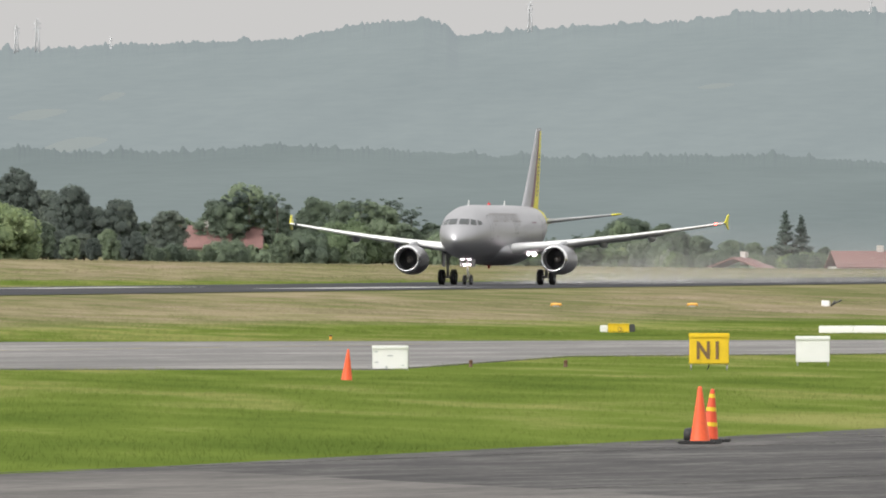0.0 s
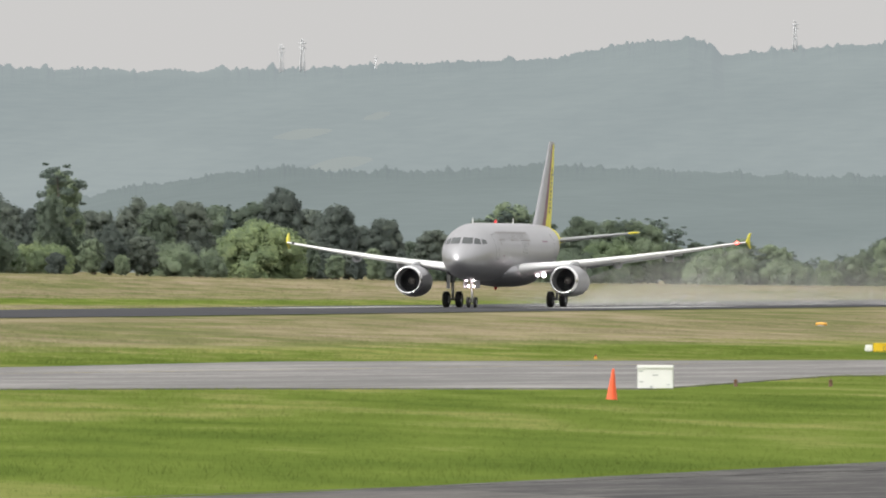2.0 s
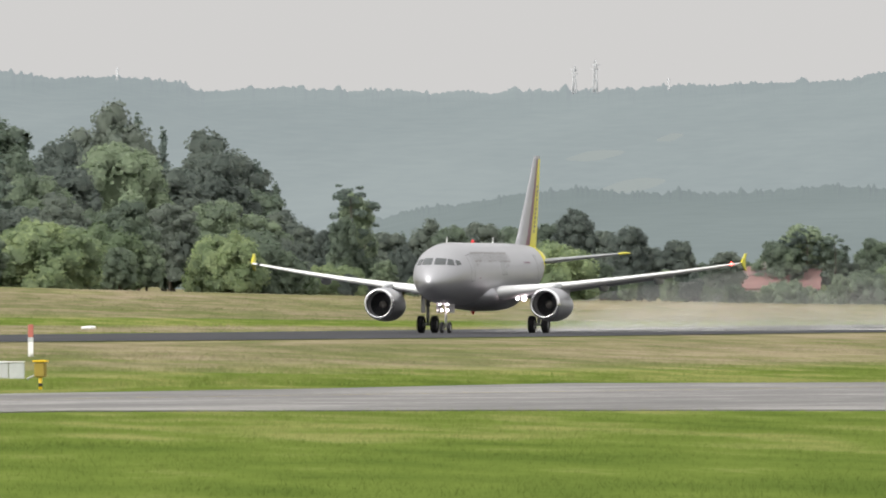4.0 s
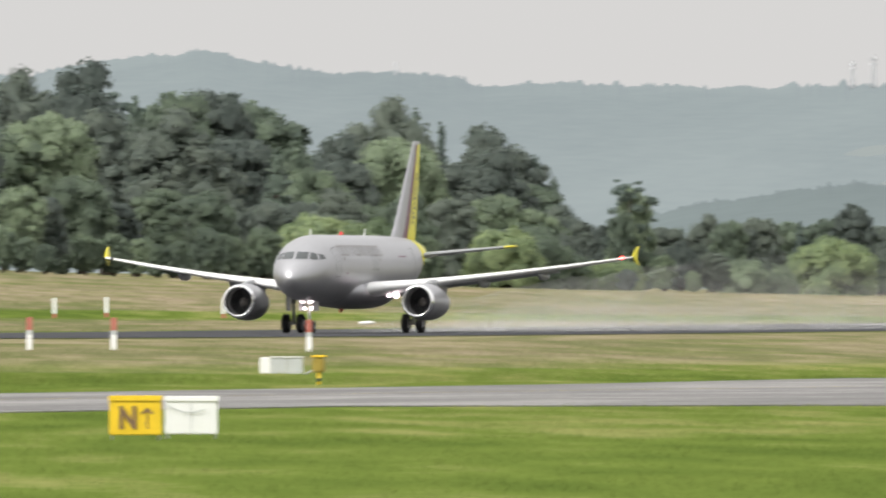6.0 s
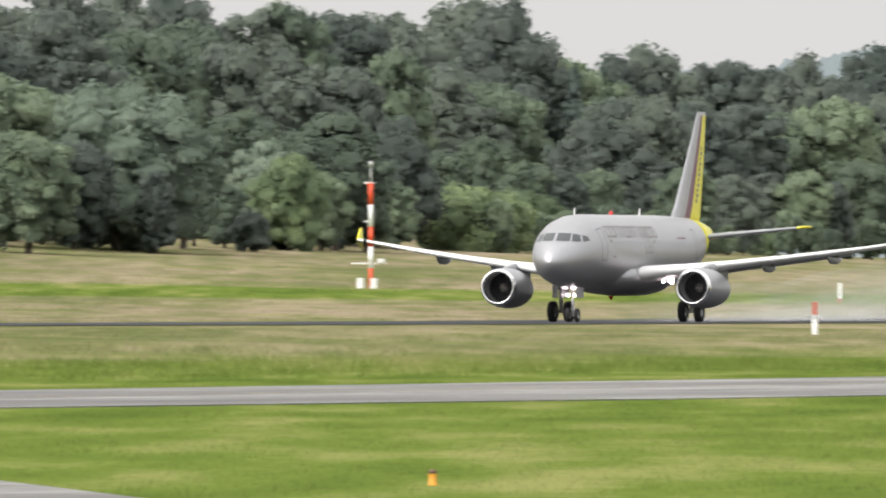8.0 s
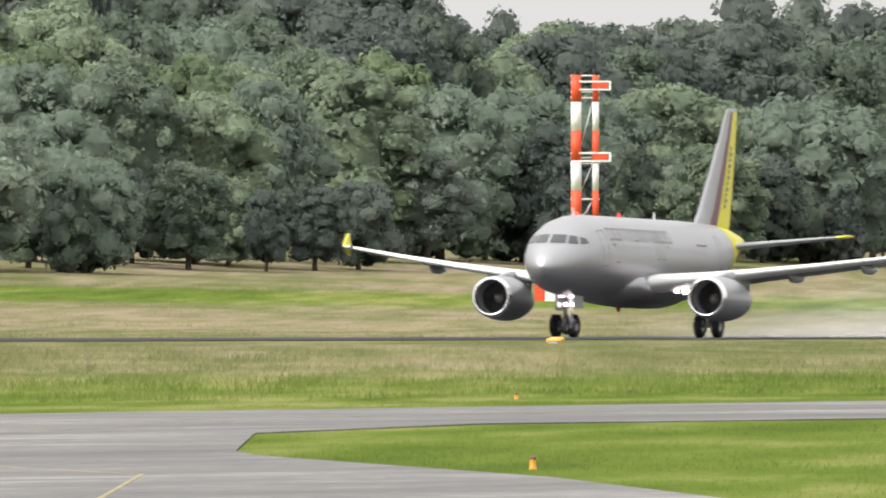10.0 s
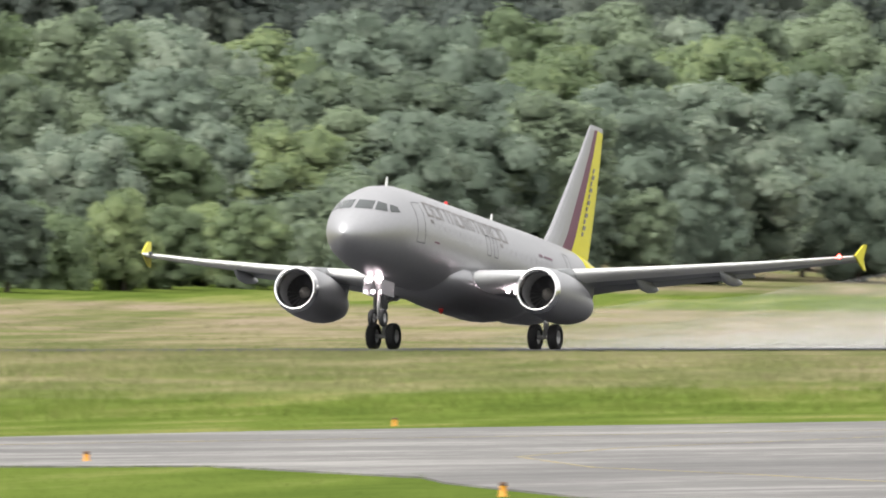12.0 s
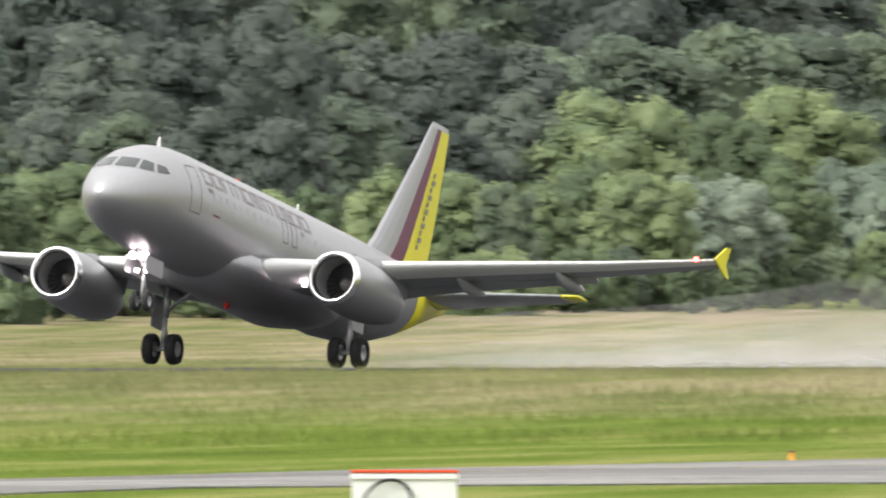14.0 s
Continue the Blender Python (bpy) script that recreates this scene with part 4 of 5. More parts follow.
# red and white marker posts on both sides of the runway
def marker_post(x, y, h, red_on_top, label):
    o = standing("marker_post", x, y, label, "marker post", "runway marker posts")
    w = 0.12
    cuts = (0, 0.46, 0.6, 1.0) if red_on_top else (0, 0.22, 0.6, 1.0)
    mats = (WHITE, GREYBOX, FADED) if red_on_top else (FADED, WHITE, WHITE)
    for a, c, m in zip(cuts, cuts[1:], mats):
        bm = bmesh.new()
        box(bm, -w, w, -0.05, 0.05, a * h + 0.001, c * h, 0.01)
        part("section", bm, m, o)


for x, y, h in ((-251.0, 933.8, 1.5), (-250.1, 945.5, 1.5), (-244.3, 959.4, 1.5)):
    marker_post(x, y, h, True, "white marker post with a red top in uncut grass")
for x, y, h in ((-392.3, 1466.4, 1.45), (-393.3, 1484.8, 1.45), (-386.3, 1491.8, 1.5)):
    marker_post(x, y, h, False, "white marker post with a red foot beyond the runway")
o = standing("cabinet", -205.2, 801.5, "long low grey cabinet with a white end", "cabinet", turn=14)
bm = bmesh.new()
box(bm, -0.85, -0.42, -0.3, 0.3, -0.05, 0.64, 0.03)
part("end_panel", bm, WHITE, o, "white end panel")
for i in range(2):
    bm = bmesh.new()
    box(bm, -0.41 + i * 0.63, 0.2 + i * 0.63, -0.28, 0.28, -0.05, 0.62, 0.03)
    part("door_panel", bm, GREYBOX, o, "grey panel")
bm = bmesh.new()
box(bm, -0.43, 0.86, -0.31, 0.31, 0.621, 0.67, 0.015)
part("top", bm, WHITE, o, "pale top")
o = standing("signal_post", -180.8, 711.4, "dark yellow lamp housing on a short banded post", "signal lamp")
bm = bmesh.new()
tube(bm, (0, 0, -0.1), (0, 0, 0.45), 0.06)
part("post", bm, YELLOW, o)
bm = bmesh.new()
tube(bm, (0, 0, 0.1), (0, 0, 0.22), 0.065)
part("band", bm, BLACK, o, "black band")
bm = bmesh.new()
box(bm, -0.2, 0.2, -0.15, 0.15, 0.42, 0.95, 0.05)
part("housing", bm, plain("dark yellow housing", (0.3, 0.22, 0.03)), o)
bm = bmesh.new()
box(bm, -0.24, 0.26, -0.2, 0.2, 0.951, 1.02, 0.02)
part("hood", bm, YELLOW, o, "yellow hood")
bm = bmesh.new()
tube(bm, (-0.2, 0, 0.5), (-0.5, 0, 0.36), 0.03)
part("conduit", bm, STEEL, o)


# glide-slope mast: two banded poles tied by rungs, with a windsock and an equipment hut
def pole(parent, x, y, r, bands, name="pole"):
    z = 0
    for i, (top, m) in enumerate(bands):
        bm = bmesh.new()
        tube(bm, (x, y, z + 0.002), (x, y, top), r, r, 14)
        part("red_section" if m is RED else "white_section", bm, m, parent)
        z = top


mast = standing("antenna_mast", -445.3, 1409.3, "red and white twin-pole antenna mast with rungs", "mast", turn=17.5, lift=-0.25)
pole(mast, -0.7, 0, 0.38, [(1.2, WHITE), (3.75, RED), (5.7, WHITE), (8.0, RED), (10.1, WHITE), (12.2, RED), (14.2, WHITE), (16.1, RED)])
pole(mast, 0.66, 0, 0.24, [(1.7, WHITE), (3.75, RED), (5.9, WHITE), (8.0, RED), (10.1, WHITE), (12.2, RED), (14.2, WHITE), (16.1, RED)])
for z in (3.3, 4.5, 4.95, 5.5, 7.4, 9.9, 10.3, 10.6, 14.5, 14.9, 15.6, 16.05):
    bm = bmesh.new()
    tube(bm, (-1.1, -0.1, z), (0.95, -0.1, z), 0.05, 0.05, 8)
    tube(bm, (-1.1, 0.3, z), (0.95, 0.3, z), 0.05, 0.05, 8)
    part("rung", bm, WHITE, mast)
for za, zb in ((5.6, 7.4), (7.6, 10.0), (10.6, 14.4), (3.4, 4.6)):
    bm = bmesh.new()
    tube(bm, (-0.5, 0, za), (0.5, 0, zb), 0.05, 0.05, 8)
    part("diagonal_tie", bm, STEEL, mast)
for z, col in ((10.35, RED), (15.35, RED)):
    bm = bmesh.new()
    for zz in (z - 0.28, z + 0.28):
        box(bm, -0.5, 1.75, -0.35, -0.25, zz - 0.06, zz + 0.06, 0.01)
    box(bm, 1.6, 1.75, -0.35, -0.25, z - 0.28, z + 0.28, 0.01)
    part("antenna_frame", bm, WHITE, mast, "white antenna frame")
    bm = bmesh.new()
    box(bm, 0.4, 1.55, -0.33, -0.27, z - 0.2, z + 0.2, 0.02)
    part("antenna_panel", bm, col, mast, "red antenna panel")
hut = standing("equipment_hut", -446.0, 1404.2, "red and white equipment hut beside the mast", "hut", turn=14)
for x0, x1, m, nm in ((-1.35, -0.62, RED, "wall_panel"), (-0.61, 0.5, WHITE, "wall_panel"), (0.51, 0.7, RED, "door_post"), (0.71, 1.25, WHITE, "wall_panel")):
    bm = bmesh.new()
    box(bm, x0, x1, -1.0, 1.0, -0.1, 2.45, 0.02)
    part(nm, bm, m, hut)
bm = bmesh.new()
box(bm, -1.45, 1.35, -1.1, 1.1, 2.451, 2.56, 0.03)
part("roof", bm, GREYBOX, hut, "grey flat roof")
bm = bmesh.new()
box(bm, 1.255, 2.0, -0.9, 0.6, -0.1, 2.2, 0.02)
part("annexe", bm, GREYBOX, hut, "grey annexe")
sock = standing("windsock", -442.6, 1400.6, "red and white windsock hanging half filled", "windsock", turn=17)
bm = bmesh.new()
tube(bm, (-0.15, 0, -0.1), (-0.15, 0, 6.2), 0.06)
part("post", bm, STEEL, sock)
a, d = Vector((-0.15, 0, 6.0)), Vector((-2.0, 0, -2.6))
side = Vector((d.z, 0, -d.x)).normalized()
for i in range(5):
    bm = bmesh.new()
    rings = []
    for q in (i / 5 + 0.001, (i + 0.5) / 5, (i + 1) / 5):
        c, r = a + d * q + Vector((0, 0, -0.5 * q * (1 - q))), 0.62 - 0.2 * q
        rings.append([c + (side * math.cos(k * math.tau / 16) + Vector((0, 1, 0)) * math.sin(k * math.tau / 16)) * r * (1 + 0.05 * math.sin(5 * k + 9 * q)) for k in range(16)])
    loft(bm, rings, cap=False)
    part("sleeve_band", bm, RED if i % 2 == 0 else WHITE, sock)
bm = bmesh.new()
tube(bm, (-2.2, 0, 2.4), (-2.2, 0, 3.3), 0.05)
part("stay", bm, STEEL, sock)
o = standing("equipment_box", -443.0, 1412.0, "small grey box at the mast's foot", "box")
bm = bmesh.new()
box(bm, -0.3, 0.3, -0.2, 0.2, -0.05, 0.5, 0.03)
part("case", bm, GREYBOX, o)

# wind mast: slim banded pole with a sensor on top
wm = standing("wind_mast", -436.0, 1495.8, "slim red and white wind mast with sensors", "mast", turn=16)
pole(wm, 0, 0, 0.17, [(1.5, RED), (3.1, WHITE), (4.55, RED), (6.2, WHITE), (7.8, RED)])
bm = bmesh.new()
tube(bm, (0, 0, 7.8), (0, 0, 9.0), 0.06)
tube(bm, (0, 0, 9.0), (0, 0, 9.4), 0.16)
part("wind_sensor", bm, GREYBOX, wm, "grey wind sensor")
for z, x0, x1 in ((1.85, -1.4, 1.2), (7.8, -0.5, 0.3), (4.95, -0.5, 0.2)):
    bm = bmesh.new()
    tube(bm, (x0, 0, z), (x1, 0, z), 0.05)
    part("bracket", bm, WHITE, wm)
bm = bmesh.new()
box(bm, 0.5, 1.0, -0.15, 0.15, 1.9, 2.2, 0.03)
part("sensor_box", bm, WHITE, wm, "white sensor box")
for x in (-0.45, 0.6):
    o = standing("cabinet", -436.0 + x, 1494.6, "white cabinet at the wind mast's foot", "cabinet")
    bm = bmesh.new()
    box(bm, -0.22, 0.22, -0.2, 0.2, -0.05, 0.72, 0.03)
    part("case", bm, WHITE, o)
    bm = bmesh.new()
    box(bm, -0.25, 0.25, -0.23, 0.23, 0.721, 0.78, 0.02)
    part("lid", bm, WHITE, o)

# ---- houses and pylons in the distance ----
# the roof red is dulled so that its colour carries the distant haze
TILE = plain("red roof tiles", (0.21, 0.115, 0.105), 0.8, 0, 0.25, 0.6)
PLASTER = plain("house plaster", (0.55, 0.53, 0.5), 0.85, 0, 0.1, 0.5)


def house(u, v_top, v_foot, r, length, label, turn):
    """A house with a gabled roof, given by the direction and the heights of ridge and foot."""
    b = bearing(u)
    x, y = -r * math.sin(b), r * math.cos(b)
    z0, z1 = 2.2 + (505 - v_foot) * r / 37357.8, 2.2 + (505 - v_top) * r / 37357.8
    hgt = z1 - z0
    o = empty("house", pose(x, y, min(z0, ground_z(x, y)), 0, 0, turn), label, "house")
    w, e = 4.5, 0.42 * hgt
    lift = z0 - min(z0, ground_z(x, y))
    hgt += lift
    e += lift
    bm = bmesh.new()
    box(bm, -length / 2, length / 2, -w, w, -0.3, e, 0.03)
    part("wall", bm, PLASTER, o)
    bm = bmesh.new()
    ring = [(-w - 0.5, e - 0.25), (0, hgt), (w + 0.5, e - 0.25), (w + 0.5, e - 0.05), (0, hgt + 0.2), (-w - 0.5, e - 0.05)]
    loft(bm, [[(s * (length / 2 + 0.4), py, pz) for py, pz in ring] for s in (-1, 1)])
    part("roof", bm, TILE, o, "red tiled roof", False)
    bm = bmesh.new()
    box(bm, length * 0.2, length * 0.2 + 0.8, -0.4, 0.4, hgt - 0.8, hgt + 0.9, 0.04)
    part("chimney", bm, PLASTER, o)
    for i in range(3):
        bm = bmesh.new()
        cx = -length * 0.3 + i * length * 0.3
        box(bm, cx - 0.5, cx + 0.5, -w - 0.02, -w + 0.1, e * 0.35, e * 0.75, 0.01)
        part("window", bm, GLASS, o, "dark window")


house(330, 402, 462, 2709, 11.5, "house with a long red tiled roof behind trees", 6)
house(400, 405, 462, 2709, 9.0, "second house with a red tiled roof behind trees", 10)
house(1530, 447, 490, 2690, 8.0, "hazy house with a red tiled roof", 20)
house(1310, 458, 492, 2690, 3.0, "small pale house by the runway's far end", 70)


def pylon(u, v_top, v_foot, r, thick):
    b = bearing(u)
    x, y = -r * math.sin(b), r * math.cos(b)
    z0, z1 = 2.2 + (505 - v_foot) * r / 37357.8, 2.2 + (505 - v_top) * r / 37357.8
    h = z1 - z0
    o = empty("pylon", pose(x, y, z0 - 4), "thin grey lattice pylon on the wooded ridge", "pylon", "pylons on the ridge")
    for sx in (-1, 1):
        for sy in (-1, 1):
            bm = bmesh.new()
            tube(bm, (sx * 0.09 * h, sy * 0.09 * h, 0), (sx * 0.02 * h, sy * 0.02 * h, h + 4), thick, thick * 0.7, 5)
            part("leg", bm, HAZE_STEEL, o)
    for q in (0.72, 0.86):
        bm = bmesh.new()
        tube(bm, (-0.12 * h, 0, 4 + q * h), (0.12 * h, 0, 4 + q * h), thick, thick, 5)
        part("cross_arm", bm, HAZE_STEEL, o)
    bm = bmesh.new()
    for i in range(6):
        s = 1 if i % 2 else -1
        w0, w1 = 0.09 - 0.07 * i / 6, 0.09 - 0.07 * (i + 1) / 6
        tube(bm, (s * w0 * h, 0, (h + 4) * i / 6), (-s * w1 * h, 0, (h + 4) * (i + 1) / 6), thick * 0.6, thick * 0.6, 4)
    part("bracing", bm, HAZE_STEEL, o)


# pale because the haze over the ridge is put into the steel's colour
HAZE_STEEL = plain("hazed pylon steel", (0.5, 0.51, 0.52), 0.7, 0.1)
for u, v0, v1 in ((66, 34, 92), (29, 44, 94), (196, 66, 86), (938, 2, 52), (1541, -4, 24), (-780, 46, 66)):
    pylon(u, v0, v1, 4780, 0.16)

# ---- trees ----
def leaf_material(name, dark, light, pale):
    """Leaves: each tree differs by its random number, each clump by a noise."""
    m, n, l, b = mat(name, 0.6, 0, 0.55)
    info, geo = n.new("ShaderNodeObjectInfo"), n.new("ShaderNodeNewGeometry")
    t = n.new("ShaderNodeTexNoise")
    t.inputs["Scale"].default_value, t.inputs["Detail"].default_value = 0.35, 3
    l.new(geo.outputs["Position"], t.inputs["Vector"])
    a = n.new("ShaderNodeMath")
    a.operation = "MULTIPLY_ADD"
    a.inputs[1].default_value = 0.14
    l.new(geo.outputs["Random Per Island"], a.inputs[0]), l.new(t.outputs[0], a.inputs[2])
    a2 = n.new("ShaderNodeMath")
    a2.operation = "MULTIPLY_ADD"
    a2.inputs[1].default_value = 0.6
    l.new(info.outputs["Random"], a2.inputs[0]), l.new(a.outputs[0], a2.inputs[2])
    t3, a3 = n.new("ShaderNodeTexNoise"), n.new("ShaderNodeMath")
    t3.inputs["Scale"].default_value, t3.inputs["Detail"].default_value = 1.7, 5
    l.new(geo.outputs["Position"], t3.inputs["Vector"])
    a3.operation = "MULTIPLY_ADD"
    a3.inputs[1].default_value = 0.5
    l.new(t3.outputs[0], a3.inputs[0]), l.new(a2.outputs[0], a3.inputs[2])
    r = ramp(n, [(0.6, dark), (0.86, light), (1.0, pale)])
    sh = n.new("ShaderNodeMath")
    sh.operation = "MULTIPLY"
    sh.inputs[1].default_value = 0.72
    l.new(a3.outputs[0], sh.inputs[0])
    l.new(sh.outputs[0], r.inputs[0])
    l.new(r.outputs[0], b.inputs["Base Color"])
    t2 = n.new("ShaderNodeTexNoise")
    t2.inputs["Scale"].default_value, t2.inputs["Detail"].default_value = 2.2, 4
    l.new(geo.outputs["Position"], t2.inputs["Vector"])
    bp = n.new("ShaderNodeBump")
    bp.inputs["Strength"].default_value, bp.inputs["Distance"].default_value = 0.35, 0.2
    l.new(t2.outputs[0], bp.inputs["Height"]), l.new(bp.outputs[0], b.inputs["Normal"])
    tr = n.new("ShaderNodeBsdfTranslucent")
    l.new(r.outputs[0], tr.inputs["Color"])
    mx = n.new("ShaderNodeMixShader")
    mx.inputs[0].default_value = 0.5
    l.new(b.outputs[0], mx.inputs[1]), l.new(tr.outputs[0], mx.inputs[2])
    l.new(mx.outputs[0], n["Material Output"].inputs["Surface"])
    return m


# all leaf colours are raised and greyed to paint in the haze before the wood
LEAF = leaf_material("broad leaves", (0.140, 0.185, 0.136), (0.208, 0.268, 0.179), (0.297, 0.370, 0.239))
LEAF_DEEP = leaf_material("deep green leaves", (0.111, 0.141, 0.123), (0.152, 0.187, 0.157), (0.204, 0.242, 0.194))
LEAF_BRIGHT = leaf_material("fresh leaves", (0.158, 0.220, 0.119), (0.231, 0.305, 0.160), (0.344, 0.423, 0.210))
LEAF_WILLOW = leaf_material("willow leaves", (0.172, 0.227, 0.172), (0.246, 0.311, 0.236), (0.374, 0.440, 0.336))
LEAF_DARK = leaf_material("dark needles", (0.117, 0.157, 0.136), (0.153, 0.203, 0.164), (0.191, 0.245, 0.192))
BARK = plain("bark", (0.09, 0.075, 0.06), 0.9, 0, 0.4, 4.0, 0.5)


def clump_mesh(name, lobes, middle, leaves, size, seed, material, droop=0.0, core=0.88):
    """A crown of leafy clumps (x, y, z, rx, rz): each has a lumpy inside and a loose skin of small leaves that share its rounding."""
    rg = np.random.default_rng(seed)
    V, N, F = [], [], []
    base = 0
    nu, nv = 6, 4
    up = np.array([0, 0, 0.45])
    mid = np.array(middle)
    for (x, y, z, rx, rz) in lobes:
        c0, ax = np.array([x, y, z]), np.array([rx, rx, rz])
        out = c0 - mid
        out = out / (np.linalg.norm(out) + 1e-6)
        # the inside
        al, ph = np.meshgrid(np.arange(nu) * math.tau / nu, np.arange(nv + 1) * math.pi / nv)
        d = np.stack([np.cos(al) * np.sin(ph), np.sin(al) * np.sin(ph), np.cos(ph)], 2).reshape(-1, 3)
        lump = rg.uniform(0.78, 1.12, (len(d), 1))
        V.append(c0 + d * ax * core * lump)
        k = 0.45 * d + 0.6 * out + up + rg.normal(0, 0.28, d.shape)
        N.append(k / np.linalg.norm(k, axis=1)[:, None])
        for j in range(nv):
            for i in range(nu):
                F.append((base + j * nu + i, base + (j + 1) * nu + i, base + (j + 1) * nu + (i + 1) % nu, base + j * nu + (i + 1) % nu))
        base += len(d)
        # the leaves
        n = max(10, int(leaves * rx * (rx + rz)))
        d = rg.normal(0, 1, (n, 3))
        d /= np.linalg.norm(d, axis=1)[:, None]
        d = d[(d @ out > -0.35) & (d[:, 2] > -0.8)]
        n = len(d)
        p = c0 + d * ax * rg.uniform(0.86, 1.16, (n, 1))
        flat = d + rg.normal(0, 0.45, d.shape)
        a = np.cross(flat, rg.normal(0, 1, d.shape))
        a /= np.linalg.norm(a, axis=1)[:, None] + 1e-9
        b = np.cross(flat, a)
        b /= np.linalg.norm(b, axis=1)[:, None] + 1e-9
        s = size * rg.uniform(0.5, 1.4, (n, 1))
        V.append(np.stack([p + a * s, p - a * s * 0.6 + b * s * 0.8, p - a * s * 0.5 - b * s * 0.8 - np.array([0, 0, droop]) * s], 1).reshape(-1, 3))
        k = 0.45 * d + 0.6 * out + up + rg.normal(0, 0.36, d.shape)
        k /= np.linalg.norm(k, axis=1)[:, None]
        N.append(np.repeat(k, 3, axis=0))
        F += (np.arange(3 * n).reshape(-1, 3) + base).tolist()
        base += 3 * n
    me = bpy.data.meshes.new(name)
    me.from_pydata(np.concatenate(V).tolist(), [], F)
    me.materials.append(material)
    me.polygons.foreach_set("use_smooth", [True] * len(F))
    me.normals_split_custom_set_from_vertices(np.concatenate(N).tolist())
    return me


def dome(seed, w, zc, hz, count=46, low=-0.95, small=0.16, big=0.33):
    """Clumps spread over a rounded, uneven crown, with a full middle."""
    rg = random.Random(seed)
    out = [(0, 0, zc - 0.05 * hz, w * 0.8, hz * 0.84)]
    for i in range(count):
        c = 1 - (1 - low) * (i + 0.5) / count
        a = i * 2.39996 + rg.uniform(-0.35, 0.35)
        q = math.sqrt(max(0, 1 - c * c)) * rg.uniform(0.6, 0.98)
        r = w * rg.uniform(small, big) * (1.0 if c > -0.2 else 1.15)
        out.append((w * q * math.cos(a), w * q * math.sin(a), zc + hz * c * rg.uniform(0.72, 0.96), r, r * rg.uniform(0.75, 1.15)))
    return out


def crown(seed, w, zc, hz, leaves, size, material, droop=0.0, **shape):
    return clump_mesh("crown", dome(seed, w, zc, hz, **shape), (0, 0, 0.4), leaves, size, seed, material, droop)


def trunk_mesh(h, r, lobes, seed):
    bm = bmesh.new()
    rg = random.Random(seed)
    pts = [Vector((0, 0, -0.4))]
    for i in range(1, 6):
        pts.append(Vector((rg.uniform(-0.02, 0.02) * h, rg.uniform(-0.02, 0.02) * h, h * i / 5)))
    for i in range(5):
        tube(bm, pts[i], pts[i + 1], r * (1 - i * 0.17), r * (1 - (i + 1) * 0.17), 8)
    for x, y, z, rx, rz in lobes[:9]:
        s = pts[min(5, max(1, int(5 * z / h * 0.7)))]
        tube(bm, s, (x * 0.8, y * 0.8, z), r * 0.35, r * 0.1, 5)
    me = bpy.data.meshes.new("trunk")
    bm.to_mesh(me)
    bm.free()
    me.materials.append(BARK)
    return me


def lobes_conifer(seed, h=10.0, w=2.0):
    """Drooping tiers that narrow to a tip."""
    rg = random.Random(seed)
    out = [(0, 0, h * q, w * 0.62 * (1.03 - q) + 0.08, h * 0.1) for q in (0.18, 0.36, 0.54, 0.72, 0.87)]
    for i in range(40):
        q = 0.1 + 0.9 * (i + 0.5) / 40
        a = i * 2.4 + rg.uniform(-0.4, 0.4)
        ww = w * (1.03 - q) ** 0.85
        r = ww * rg.uniform(0.35, 0.8)
        k = max(0.13, ww * rg.uniform(0.26, 0.42))
        out.append((r * math.cos(a), r * math.sin(a), h * q - 0.1, k, k * 0.55))
    return out


def lobes_open(seed, h=10.0, w=2.7):
    """A thin, open crown of flat sprays on a bare stem."""
    rg = random.Random(seed)
    out = []
    for i in range(34):
        q = 0.3 + 0.68 * (i + 0.5) / 34
        reach = w * math.sin(math.pi * min(1, 1.25 - q) * 0.62) * rg.uniform(0.25, 1.0)
        a = i * 2.4 + rg.uniform(-0.5, 0.5)
        k = rg.uniform(0.3, 0.72)
        out.append((reach * math.cos(a), reach * math.sin(a), h * q, k, k * rg.uniform(0.4, 0.65)))
    return out


